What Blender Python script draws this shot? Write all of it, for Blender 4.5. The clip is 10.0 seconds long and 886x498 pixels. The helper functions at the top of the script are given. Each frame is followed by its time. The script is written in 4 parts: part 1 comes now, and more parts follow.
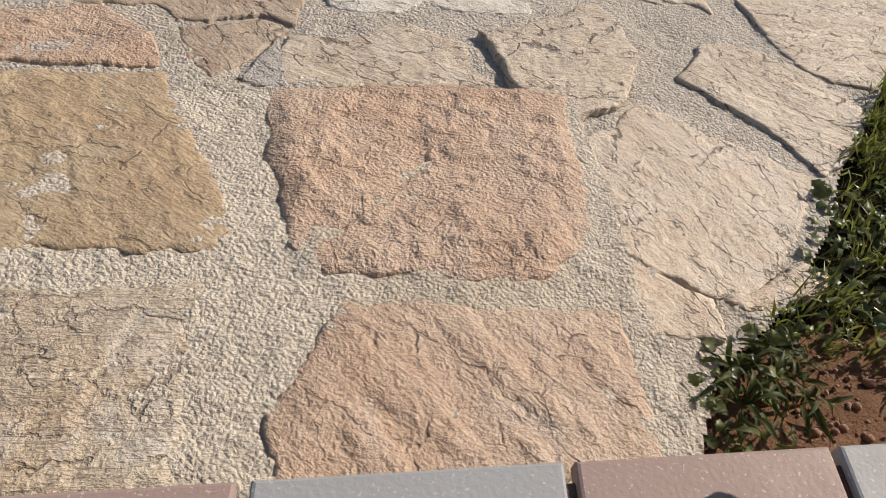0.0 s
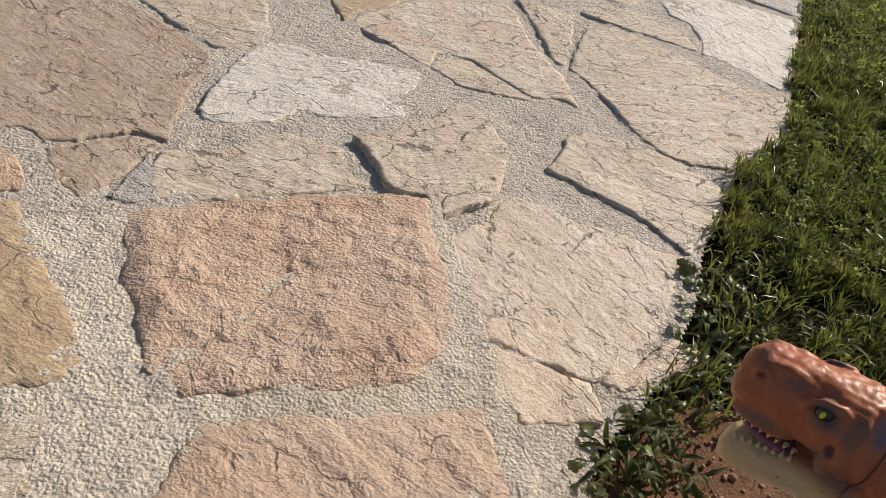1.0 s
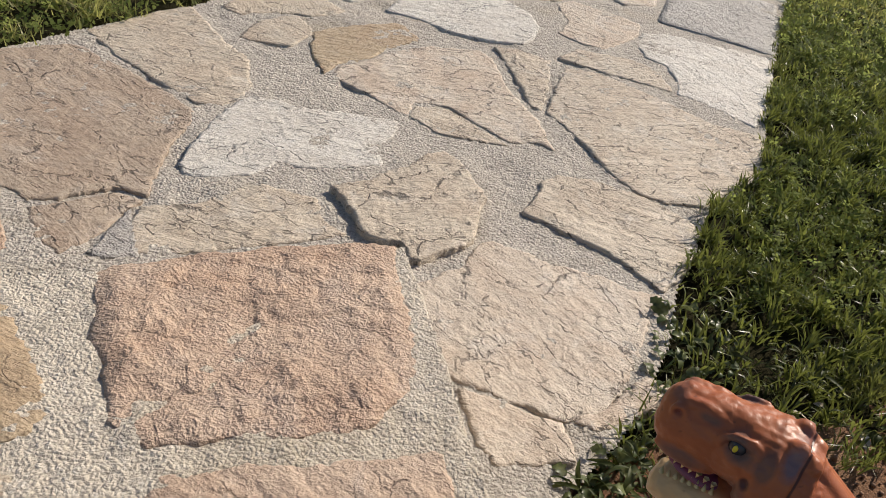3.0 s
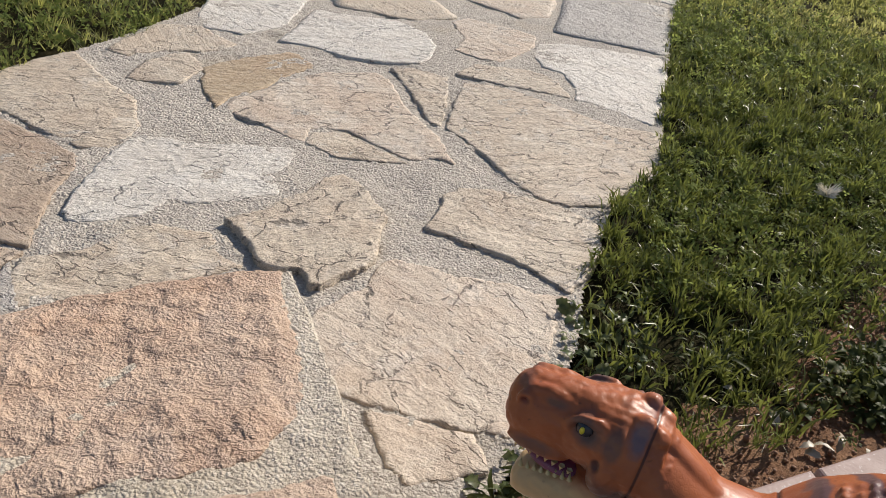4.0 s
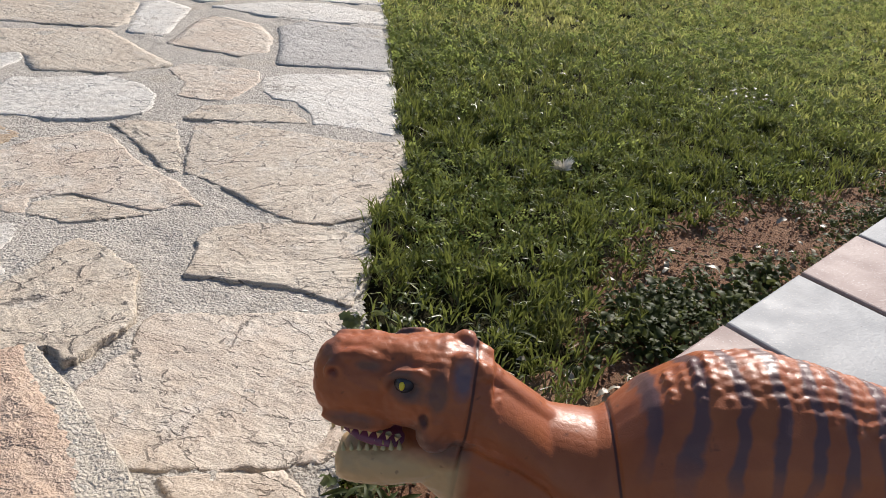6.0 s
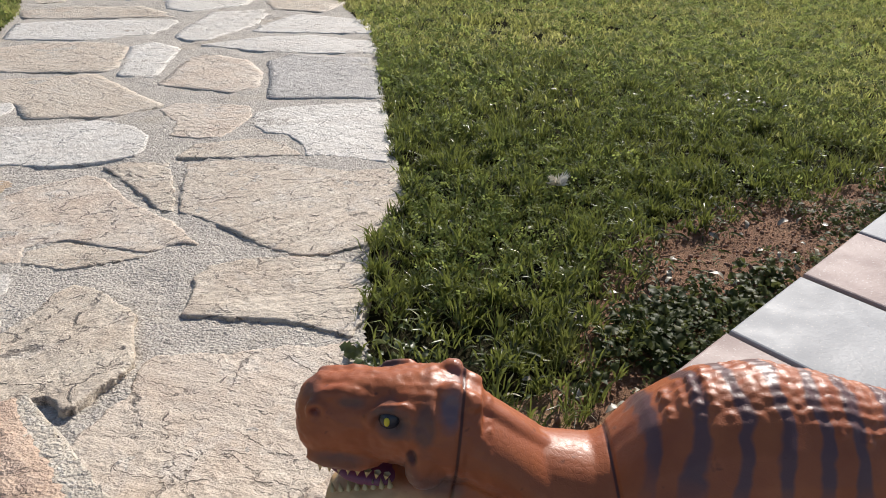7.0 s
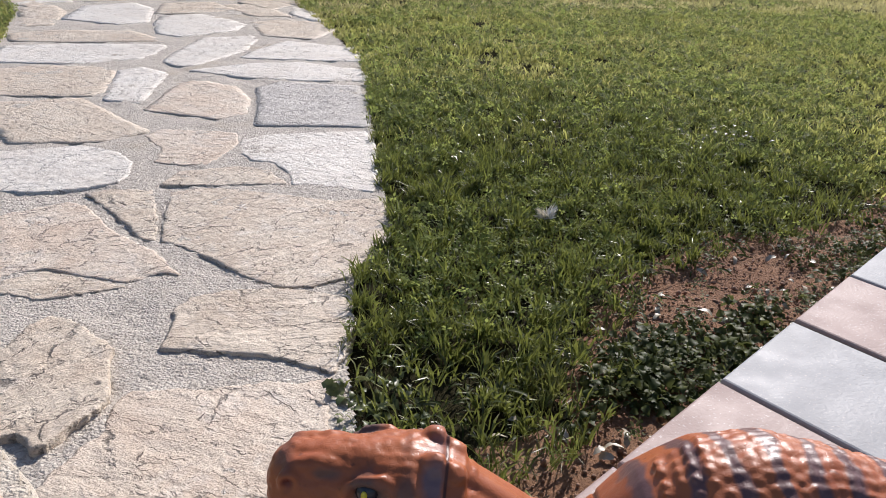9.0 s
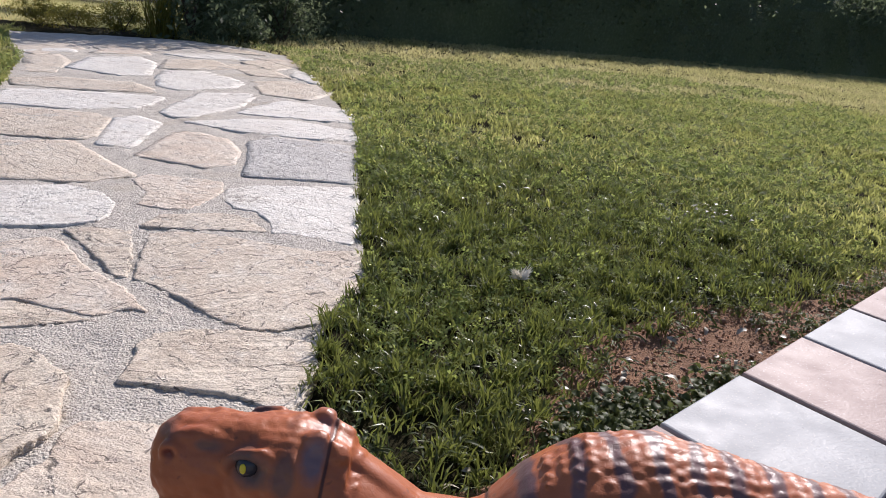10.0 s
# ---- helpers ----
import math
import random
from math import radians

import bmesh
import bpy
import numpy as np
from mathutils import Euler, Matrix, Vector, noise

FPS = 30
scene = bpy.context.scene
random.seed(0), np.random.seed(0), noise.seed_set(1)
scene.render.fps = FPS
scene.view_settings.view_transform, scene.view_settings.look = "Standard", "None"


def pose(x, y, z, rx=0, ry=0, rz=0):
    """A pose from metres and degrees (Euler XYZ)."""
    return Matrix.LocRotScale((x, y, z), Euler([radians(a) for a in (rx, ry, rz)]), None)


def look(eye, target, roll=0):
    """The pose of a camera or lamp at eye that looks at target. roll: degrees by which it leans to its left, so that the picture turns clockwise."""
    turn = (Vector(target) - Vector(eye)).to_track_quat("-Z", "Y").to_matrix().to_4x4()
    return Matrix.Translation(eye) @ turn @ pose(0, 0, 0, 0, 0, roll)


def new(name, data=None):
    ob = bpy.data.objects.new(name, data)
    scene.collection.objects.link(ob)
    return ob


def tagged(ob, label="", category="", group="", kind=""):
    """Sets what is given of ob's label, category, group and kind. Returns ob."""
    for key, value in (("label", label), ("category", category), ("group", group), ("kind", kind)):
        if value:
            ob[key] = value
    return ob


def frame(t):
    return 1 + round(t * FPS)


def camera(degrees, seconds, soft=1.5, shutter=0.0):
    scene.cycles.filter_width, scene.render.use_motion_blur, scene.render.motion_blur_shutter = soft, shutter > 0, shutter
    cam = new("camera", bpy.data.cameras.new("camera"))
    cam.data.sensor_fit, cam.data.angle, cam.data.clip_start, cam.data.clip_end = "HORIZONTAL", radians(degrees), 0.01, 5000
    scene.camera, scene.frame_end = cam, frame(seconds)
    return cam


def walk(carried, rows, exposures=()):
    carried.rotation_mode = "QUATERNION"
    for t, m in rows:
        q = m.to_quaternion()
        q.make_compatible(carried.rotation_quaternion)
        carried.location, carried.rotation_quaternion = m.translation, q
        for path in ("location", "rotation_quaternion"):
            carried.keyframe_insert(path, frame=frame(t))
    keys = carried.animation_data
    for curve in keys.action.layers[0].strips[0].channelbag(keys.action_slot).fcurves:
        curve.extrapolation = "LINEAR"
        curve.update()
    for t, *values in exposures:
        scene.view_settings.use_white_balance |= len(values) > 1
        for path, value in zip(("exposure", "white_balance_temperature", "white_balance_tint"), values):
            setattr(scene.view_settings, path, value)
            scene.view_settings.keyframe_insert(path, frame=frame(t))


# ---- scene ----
cam = camera(57.0, 10.0, 0.55)
PATH = [
    (0, (-0.054, -0.23, 1.134), (0.01, 1.192, -0.271), 16.8),
    (0.5, (-0.031, -0.212, 1.183), (0.105, 1.33, -0.082), 17.1),
    (1, (0.022, -0.221, 1.188), (0.234, 1.36, -0.018), 16.1),
    (1.5, (0.049, -0.245, 1.176), (0.268, 1.309, -0.063), 13.8),
    (2, (0.063, -0.244, 1.199), (0.26, 1.351, 0.008), 13.6),
    (2.2, (0.076, -0.244, 1.2), (0.286, 1.357, 0.02), 13.4),
    (3.5, (0.091, -0.245, 1.244), (0.266, 1.426, 0.16), 13.9),
    (4, (0.188, -0.238, 1.211), (0.515, 1.436, 0.166), 10.6),
    (4.5, (0.284, -0.199, 1.188), (0.765, 1.486, 0.223), 5.6),
    (5, (0.277, -0.208, 1.237), (0.997, 1.51, 0.509), 5.8),
    (5.5, (0.202, -0.204, 1.188), (0.973, 1.488, 0.453), 8.4),
    (6, (0.196, -0.216, 1.115), (1.065, 1.357, 0.236), 6.7),
    (6.2, (0.22, -0.218, 1.112), (1.101, 1.366, 0.266), 4.1),
    (7.3, (0.225, -0.187, 1.109), (1.089, 1.414, 0.279), 2.8),
    (7.5, (0.201, -0.167, 1.118), (1.09, 1.407, 0.264), 5.8),
    (8, (0.22, -0.174, 1.121), (1.106, 1.433, 0.326), 7.1),
    (8.5, (0.253, -0.171, 1.117), (1.165, 1.434, 0.346), 6.7),
    (9, (0.245, -0.17, 1.118), (1.147, 1.44, 0.347), 3.9),
    (9.5, (0.274, -0.199, 1.111), (1.227, 1.412, 0.406), 5.8),
    (10, (0.294, -0.232, 1.069), (1.228, 1.431, 0.465), 7.1),
]
walk(cam, [(t, look(eye, target, roll)) for t, eye, target, roll in PATH],
     [(0, -0.02, 6700, 14), (3.5, 0.0, 6450, 13), (5, 0.17, 6200, 14), (7.5, 0.18, 6080, 13), (10, 0.30, 5900, 19)])

# ---- light ----
SUN_AZIMUTH, SUN_HEIGHT = 50.0, 36.0      # degrees clockwise from +y, and above the horizon
world = bpy.data.worlds.new("sky")
scene.world = world
world.use_nodes = True
_wn = world.node_tree.nodes
_sky = _wn.new("ShaderNodeTexSky")
_sky.sky_type, _sky.sun_disc = "NISHITA", False
_sky.sun_elevation, _sky.sun_rotation = radians(SUN_HEIGHT), radians(SUN_AZIMUTH)
world.node_tree.links.new(_sky.outputs[0], _wn["Background"].inputs[0])
_wn["Background"].inputs[1].default_value = 0.09
_toward = Vector((math.sin(radians(SUN_AZIMUTH)) * math.cos(radians(SUN_HEIGHT)),
                  math.cos(radians(SUN_AZIMUTH)) * math.cos(radians(SUN_HEIGHT)), math.sin(radians(SUN_HEIGHT))))
_sun = new("sun", bpy.data.lights.new("sun", "SUN"))
_sun.data.energy, _sun.data.angle, _sun.data.color = 5.0, radians(0.53), (1.0, 0.915, 0.78)
_sun.matrix_world = look(_toward * 30, (0, 0, 0))


# ---- materials ----
class Nodes:
    """A short way to wire one procedural material."""

    def __init__(self, name):
        self.mat = bpy.data.materials.new(name)
        self.mat.use_nodes = True
        self.tree = self.mat.node_tree
        self.shader = self.tree.nodes["Principled BSDF"]

    def add(self, kind, ins=(), **values):
        node = self.tree.nodes.new("ShaderNode" + kind)
        for key, value in values.items():
            setattr(node, key, value)
        for slot, value in dict(ins).items():
            self.put(node.inputs[slot], value)
        return node

    def put(self, socket, value):
        if isinstance(value, bpy.types.NodeSocket):
            self.tree.links.new(value, socket)
        else:
            socket.default_value = value

    def set(self, **values):
        for key, value in values.items():
            self.put(self.shader.inputs[key.replace("_", " ").title() if key != "IOR" else key], value)

    def noise(self, vector, scale, detail=4.0, rough=0.55, distort=0.0):
        return self.add("TexNoise", {"Vector": vector, "Scale": scale, "Detail": detail, "Roughness": rough, "Distortion": distort}).outputs["Fac"]

    def ramp(self, fac, stops):
        node = self.add("ValToRGB", {"Fac": fac})
        ends = node.color_ramp.elements
        while len(ends) < len(stops):
            ends.new(0.5)
        for end, (at, colour) in zip(ends, stops):
            end.position, end.color = at, (*colour, 1) if len(colour) == 3 else colour
        return node.outputs["Color"]

    def mix(self, fac, a, b, blend="MIX"):
        node = self.add("Mix", data_type="RGBA", blend_type=blend)
        for slot, value in ((0, fac), (6, a), (7, b)):
            self.put(node.inputs[slot], (*value, 1) if isinstance(value, tuple) and len(value) == 3 else value)
        return node.outputs[2]

    def maths(self, op, a, b=0.0, c=0.0):
        node = self.add("Math", operation=op)
        for slot, value in enumerate((a, b, c)):
            self.put(node.inputs[slot], value)
        return node.outputs[0]

    def span(self, value, low, high, to_low=0.0, to_high=1.0):
        node = self.add("MapRange", {0: value, 1: low, 2: high, 3: to_low, 4: to_high})
        return node.outputs[0]

    def bump(self, height, strength, distance, normal=None):
        node = self.add("Bump", {"Height": height, "Strength": strength, "Distance": distance})
        if normal is not None:
            self.put(node.inputs["Normal"], normal)
        return node.outputs[0]


def tone(colour, k):
    return tuple(min(1.0, c * k) for c in colour)


def stone(name, colour, stain, streak=0.5, grain=1.0, pale=0.3, plates=1.0, cracked=1.0):
    """Split quartzite: broad stains, plates of uneven height, chipped pits, fine grit. Each slab turns its strata its own way."""
    m = Nodes(name)
    chance = m.add("ObjectInfo").outputs["Random"]
    place = m.add("NewGeometry").outputs["Position"]
    angle = m.maths("MULTIPLY_ADD", chance, 1.7, -0.5)
    turned = m.add("VectorRotate", {"Vector": place, "Angle": angle, "Axis": (0, 0, 1)}).outputs[0]
    shifted = m.add("VectorMath", {0: turned, 1: m.add("CombineXYZ", {0: m.maths("MULTIPLY", chance, 37.0), 1: m.maths("MULTIPLY", chance, 91.0)}).outputs[0]}, operation="ADD").outputs[0]

    def scaled(vector, x, y=1.0):
        return m.add("VectorMath", {0: vector, 1: (x, y, 1.0)}, operation="MULTIPLY").outputs[0]

    ragged = m.add("TexNoise", {"Vector": shifted, "Scale": 16.0, "Detail": 5.0, "Roughness": 0.62}).outputs["Color"]
    warped = m.add("VectorMath", {0: m.add("VectorMath", {0: ragged, 1: (0.5, 0.5, 0.5)}, operation="SUBTRACT").outputs[0], 1: (0.075, 0.075, 0.0), 2: shifted}, operation="MULTIPLY_ADD").outputs[0]
    broad = m.noise(shifted, 4.0, 4.0, 0.6, 0.5)
    blotch = m.noise(shifted, 13.0, 6.0, 0.66, 0.4)
    strata = m.noise(scaled(shifted, 0.07), 36.0, 8.0, 0.68, 0.35)
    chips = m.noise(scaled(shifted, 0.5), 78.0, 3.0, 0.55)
    grit = m.noise(shifted, 170.0, 2.0, 0.55)
    where = m.noise(shifted, 6.5, 3.0, 0.55)

    def cells(vector, scale, low):
        """Plates that stand proud: the height of each, none for most of them, and its own random value."""
        node = m.add("TexVoronoi", {"Vector": vector, "Scale": scale}, feature="F1")
        own = m.add("SeparateColor", {0: node.outputs["Color"]}).outputs[0]
        rim = m.add("TexVoronoi", {"Vector": vector, "Scale": scale}, feature="DISTANCE_TO_EDGE").outputs["Distance"]
        return m.span(own, low, 1.0), own, rim

    large, large_own, large_rim = cells(scaled(warped, 0.5), 8.0, 0.45)
    small, small_own, small_rim = cells(scaled(warped, 0.55), 30.0, 0.62)
    flakes = m.maths("MULTIPLY", small, m.span(where, 0.44, 0.58, 0.12, 1.0))
    steps = m.maths("ADD", m.span(strata, 0.43, 0.44), m.maths("ADD", m.span(strata, 0.50, 0.508), m.span(strata, 0.56, 0.57)))
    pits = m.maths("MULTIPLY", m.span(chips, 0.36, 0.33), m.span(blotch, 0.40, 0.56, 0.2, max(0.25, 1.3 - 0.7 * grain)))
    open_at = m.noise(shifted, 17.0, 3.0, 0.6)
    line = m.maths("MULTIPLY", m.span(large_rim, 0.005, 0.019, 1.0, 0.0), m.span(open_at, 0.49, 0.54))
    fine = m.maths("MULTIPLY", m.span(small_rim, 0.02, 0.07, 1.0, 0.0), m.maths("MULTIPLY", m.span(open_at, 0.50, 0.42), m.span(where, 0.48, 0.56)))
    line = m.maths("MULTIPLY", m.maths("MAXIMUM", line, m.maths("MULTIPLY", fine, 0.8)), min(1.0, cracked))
    base = m.mix(m.span(broad, 0.40, 0.62), colour, stain)
    base = m.mix(m.span(blotch, 0.53, 0.68, 0.0, 0.55), base, tone(stain, 0.93))
    base = m.mix(m.span(m.noise(shifted, 7.5, 5.0, 0.62, 0.8), 0.54, 0.66, 0.0, pale), base, (0.66, 0.63, 0.58))
    base = m.mix(m.maths("MULTIPLY", m.span(strata, 0.46, 0.36), 0.55 * streak), base, tone(stain, 0.62))
    base = m.mix(m.maths("MULTIPLY", m.span(strata, 0.54, 0.64), 0.5 * streak), base, tone(colour, 1.2))
    base = m.mix(m.span(small_own, 0.0, 1.0, 0.10, 0.0), base, tone(stain, 0.6))
    base = m.mix(m.span(large_own, 0.0, 1.0, 0.0, 0.16), base, tone(colour, 1.18))
    base = m.mix(m.span(grit, 0.42, 0.34, 0.0, 0.34 + 0.16 * grain), base, tone(stain, 0.5))
    base = m.mix(m.span(grit, 0.57, 0.66, 0.0, 0.35 + 0.1 * grain), base, tone(colour, 1.35))
    # Pits and cracks are darkened: the relief's shade is put into the colour.
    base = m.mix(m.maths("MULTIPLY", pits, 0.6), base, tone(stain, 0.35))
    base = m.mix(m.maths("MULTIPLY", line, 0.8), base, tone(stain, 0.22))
    base = m.mix(m.span(chance, 0.0, 1.0, 0.0, 0.22), base, tone(colour, 0.85))
    height = m.maths("MULTIPLY", large, 0.0060 * plates)
    for value, metres in ((flakes, 0.0045 * plates), (steps, 0.0016 * streak), (pits, -0.003), (line, -0.006),
                          (m.noise(shifted, 24.0, 6.0, 0.60, 0.2), 0.007 + 0.007 * grain), (grit, 0.0042 * grain)):
        height = m.maths("MULTIPLY_ADD", value, metres, height)
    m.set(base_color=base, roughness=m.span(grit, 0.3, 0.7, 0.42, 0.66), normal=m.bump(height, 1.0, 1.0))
    m.put(m.shader.inputs["Specular IOR Level"], 0.55)
    return m.mat


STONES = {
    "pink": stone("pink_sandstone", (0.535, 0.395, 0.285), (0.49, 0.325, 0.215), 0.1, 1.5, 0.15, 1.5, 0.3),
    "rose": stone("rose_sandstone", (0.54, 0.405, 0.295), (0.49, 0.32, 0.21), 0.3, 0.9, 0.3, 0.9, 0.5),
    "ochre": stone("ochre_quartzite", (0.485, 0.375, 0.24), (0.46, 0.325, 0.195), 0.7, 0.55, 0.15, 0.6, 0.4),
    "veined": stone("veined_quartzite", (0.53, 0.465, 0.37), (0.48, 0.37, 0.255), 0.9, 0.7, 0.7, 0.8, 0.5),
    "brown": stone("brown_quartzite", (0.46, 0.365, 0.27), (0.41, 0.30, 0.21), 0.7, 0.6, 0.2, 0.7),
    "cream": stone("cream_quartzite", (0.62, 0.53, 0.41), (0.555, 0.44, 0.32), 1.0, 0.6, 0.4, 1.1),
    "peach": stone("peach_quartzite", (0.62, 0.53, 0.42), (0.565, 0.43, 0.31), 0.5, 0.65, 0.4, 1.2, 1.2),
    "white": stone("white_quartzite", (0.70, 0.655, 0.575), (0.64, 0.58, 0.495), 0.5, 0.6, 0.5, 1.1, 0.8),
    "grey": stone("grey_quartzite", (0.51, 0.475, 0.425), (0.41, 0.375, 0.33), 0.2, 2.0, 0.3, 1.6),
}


def mortar(name, colour, coarse=1.0, fine=1.0):
    """Sandy bedding mortar: lumps, grains and pits, stained here and there."""
    m = Nodes(name)
    place = m.add("NewGeometry").outputs["Position"]
    broad = m.noise(place, 6.0, 4.0)
    lumps = m.noise(place, 88.0 * fine, 4.0, 0.60, 0.2)
    sand = m.add("TexVoronoi", {"Vector": place, "Scale": 120.0 * fine}, feature="F1")
    grain = m.add("SeparateColor", {0: sand.outputs["Color"]}).outputs[0]
    pit = m.span(lumps, 0.43, 0.36)
    base = m.mix(m.span(broad, 0.35, 0.7), colour, tone(colour, 0.84))
    base = m.mix(m.span(grain, 0.0, 0.35, 0.5, 0.0), base, tone(colour, 0.45))
    base = m.mix(m.span(grain, 0.72, 1.0, 0.0, 0.6), base, (0.70, 0.65, 0.56))
    # Low spots darkened: shade in the rough mortar is put into its colour.
    base = m.mix(m.maths("MULTIPLY", pit, 0.55), base, tone(colour, 0.42))
    base = m.mix(m.span(m.noise(place, 2.3, 3.0), 0.55, 0.72, 0.0, 0.4), base, (0.40, 0.31, 0.18))
    height = m.maths("MULTIPLY", lumps, 0.0115 * coarse)
    height = m.maths("MULTIPLY_ADD", sand.outputs["Distance"], -0.0042 * coarse, height)
    height = m.maths("MULTIPLY_ADD", m.maths("MULTIPLY", grain, grain), 0.0016 * coarse, height)
    m.set(base_color=base, roughness=0.92, normal=m.bump(height, 1.0, 1.0))
    return m.mat


MORTAR = mortar("sand_mortar", (0.63, 0.555, 0.445), 0.72, 1.35)
GREY_MORTAR = mortar("grey_sand_mortar", (0.535, 0.48, 0.405))


def soil_material():
    m = Nodes("red_soil")
    place = m.add("NewGeometry").outputs["Position"]
    clods = m.noise(place, 38.0, 6.0, 0.7, 0.5)
    crumbs = m.noise(place, 190.0, 4.0, 0.65)
    base = m.ramp(m.noise(place, 3.0, 5.0), [(0.3, (0.21, 0.095, 0.046)), (0.55, (0.29, 0.15, 0.076)), (0.75, (0.37, 0.23, 0.13))])
    base = m.mix(m.span(clods, 0.5, 0.3, 0.0, 0.7), base, (0.12, 0.055, 0.03))
    base = m.mix(m.span(crumbs, 0.60, 0.72, 0.0, 0.8), base, (0.45, 0.32, 0.21))
    n = m.bump(clods, 1.0, 0.03)
    n = m.bump(crumbs, 0.8, 0.006, n)
    m.set(base_color=base, roughness=0.95, normal=n)
    return m.mat


SOIL = soil_material()


def turf(name, dark, light, dry, dry_at=0.58, spread=1.1, gloss=0.5, shine=0.22, clear=0.46):
    """Leaf material for blades: each blade its own green, dry patches a stride wide, light passing through."""
    m = Nodes(name)
    geo = m.add("NewGeometry")
    place, chance = geo.outputs["Position"], geo.outputs["Random Per Island"]
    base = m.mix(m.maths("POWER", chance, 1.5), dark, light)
    patch = m.span(m.noise(place, spread, 4.0, 0.6), dry_at, dry_at + 0.16)
    base = m.mix(m.maths("MULTIPLY", patch, m.span(chance, 0.2, 0.8, 0.35, 1.0)), base, dry)
    base = m.mix(m.span(m.noise(place, 60.0, 2.0), 0.4, 0.7, 0.0, 0.3), base, tone(light, 1.25))
    # Dark and pale tuft patches: the turf's light and shade put into the colour.
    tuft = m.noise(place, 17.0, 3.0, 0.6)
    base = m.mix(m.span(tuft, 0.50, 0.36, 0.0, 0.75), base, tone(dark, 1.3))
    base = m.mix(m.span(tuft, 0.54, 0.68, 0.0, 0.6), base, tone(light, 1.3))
    m.set(base_color=base, roughness=gloss)
    m.put(m.shader.inputs["Specular IOR Level"], shine)
    through_leaf = m.add("BsdfTranslucent", {"Color": m.mix(0.4, base, tone(light, 2.0))})
    both = m.add("MixShader", {0: clear, 1: m.shader.outputs[0], 2: through_leaf.outputs[0]})
    m.tree.links.new(both.outputs[0], m.tree.nodes["Material Output"].inputs[0])
    return m.mat


# Near lawn: the near-black green puts shade between its blades into the colour.
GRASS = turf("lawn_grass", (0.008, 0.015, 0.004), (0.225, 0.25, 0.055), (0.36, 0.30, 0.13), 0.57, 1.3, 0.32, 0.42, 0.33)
# Same lawn farther off: backlight and haze are put into these paler tones.
MID_GRASS = turf("sun_toned_mid_grass", (0.024, 0.036, 0.012), (0.40, 0.405, 0.12), (0.58, 0.49, 0.26), 0.51, 0.9, 0.36, 0.3, 0.5)
FAR_GRASS = turf("sun_toned_far_grass", (0.075, 0.085, 0.035), (0.49, 0.46, 0.19), (0.60, 0.51, 0.31), 0.42, 0.6, 0.4)
CLOVER = turf("clover_leaf", (0.045, 0.075, 0.02), (0.27, 0.31, 0.085), (0.34, 0.34, 0.13), gloss=0.6, shine=0.08, clear=0.5)
WEED = turf("broad_weed_leaf", (0.026, 0.040, 0.012), (0.13, 0.145, 0.045), (0.30, 0.27, 0.16), 0.55, 14.0, 0.5, 0.13, 0.3)
PALE_WEED = turf("pale_weed_leaf", (0.04, 0.06, 0.022), (0.23, 0.25, 0.10), (0.42, 0.38, 0.27), 0.58, 16.0, 0.38, 0.25, 0.2)
SHRUB = turf("shrub_leaf", (0.055, 0.075, 0.042), (0.15, 0.18, 0.095), (0.18, 0.18, 0.10), 0.6)
GOLDEN = turf("golden_shrub_leaf", (0.08, 0.085, 0.015), (0.22, 0.19, 0.04), (0.22, 0.16, 0.05))


def plain(name, colour, roughness=0.6, mottle=0.25, scale=30.0, relief=0.3, depth=0.002, spec=0.5):
    m = Nodes(name)
    place = m.add("TexCoord").outputs["Object"]
    big = m.noise(place, scale * 0.2, 4.0)
    small = m.noise(place, scale * 4, 4.0)
    base = m.mix(m.span(big, 0.35, 0.7, 0.0, mottle * 2), colour, tone(colour, 0.72))
    base = m.mix(m.span(small, 0.55, 0.72, 0.0, mottle), base, tone(colour, 1.3))
    m.set(base_color=base, roughness=roughness, normal=m.bump(small, relief, depth))
    m.put(m.shader.inputs["Specular IOR Level"], spec)
    return m.mat


def tile_material(name, colour, cloud):
    """Glazed stoneware with an orange-peel face, faint clouds and specks of dirt."""
    m = Nodes(name)
    place = m.add("NewGeometry").outputs["Position"]
    chance = m.add("ObjectInfo").outputs["Random"]
    base = m.mix(m.span(m.noise(place, 7.0, 5.0, 0.65), 0.35, 0.7), colour, cloud)
    base = m.mix(m.span(chance, 0.0, 1.0, 0.0, 0.25), base, tone(cloud, 0.9))
    base = m.mix(m.span(m.noise(place, 230.0, 2.0), 0.64, 0.68, 0.0, 0.6), base, (0.55, 0.5, 0.46))
    base = m.mix(m.span(m.noise(place, 38.0, 2.0), 0.74, 0.76), base, (0.10, 0.07, 0.05))
    peel = m.noise(place, 170.0, 2.0, 0.4)
    n = m.bump(peel, 0.5, 0.0012)
    n = m.bump(m.noise(place, 300.0, 2.0), 0.2, 0.001, n)
    m.set(base_color=base, roughness=m.span(m.noise(place, 14.0, 3.0), 0.3, 0.7, 0.50, 0.64), normal=n)
    m.put(m.shader.inputs["Specular IOR Level"], 0.2)
    return m.mat


TILE_WHITE = tile_material("pale_grey_tile", (0.325, 0.335, 0.34), (0.315, 0.32, 0.32))
TILE_PINK = tile_material("pink_tile", (0.325, 0.235, 0.205), (0.315, 0.232, 0.205))
GROUT = plain("brown_grout", (0.115, 0.075, 0.055), 0.9, 0.4, 60.0, 0.7, 0.004)
# Thatch under the turf, its colour darkened for the shade between blades.
SHADED_THATCH = plain("shaded_lawn_thatch", (0.04, 0.036, 0.017), 0.95, 0.5, 60.0, 1.0, 0.02, 0.05)
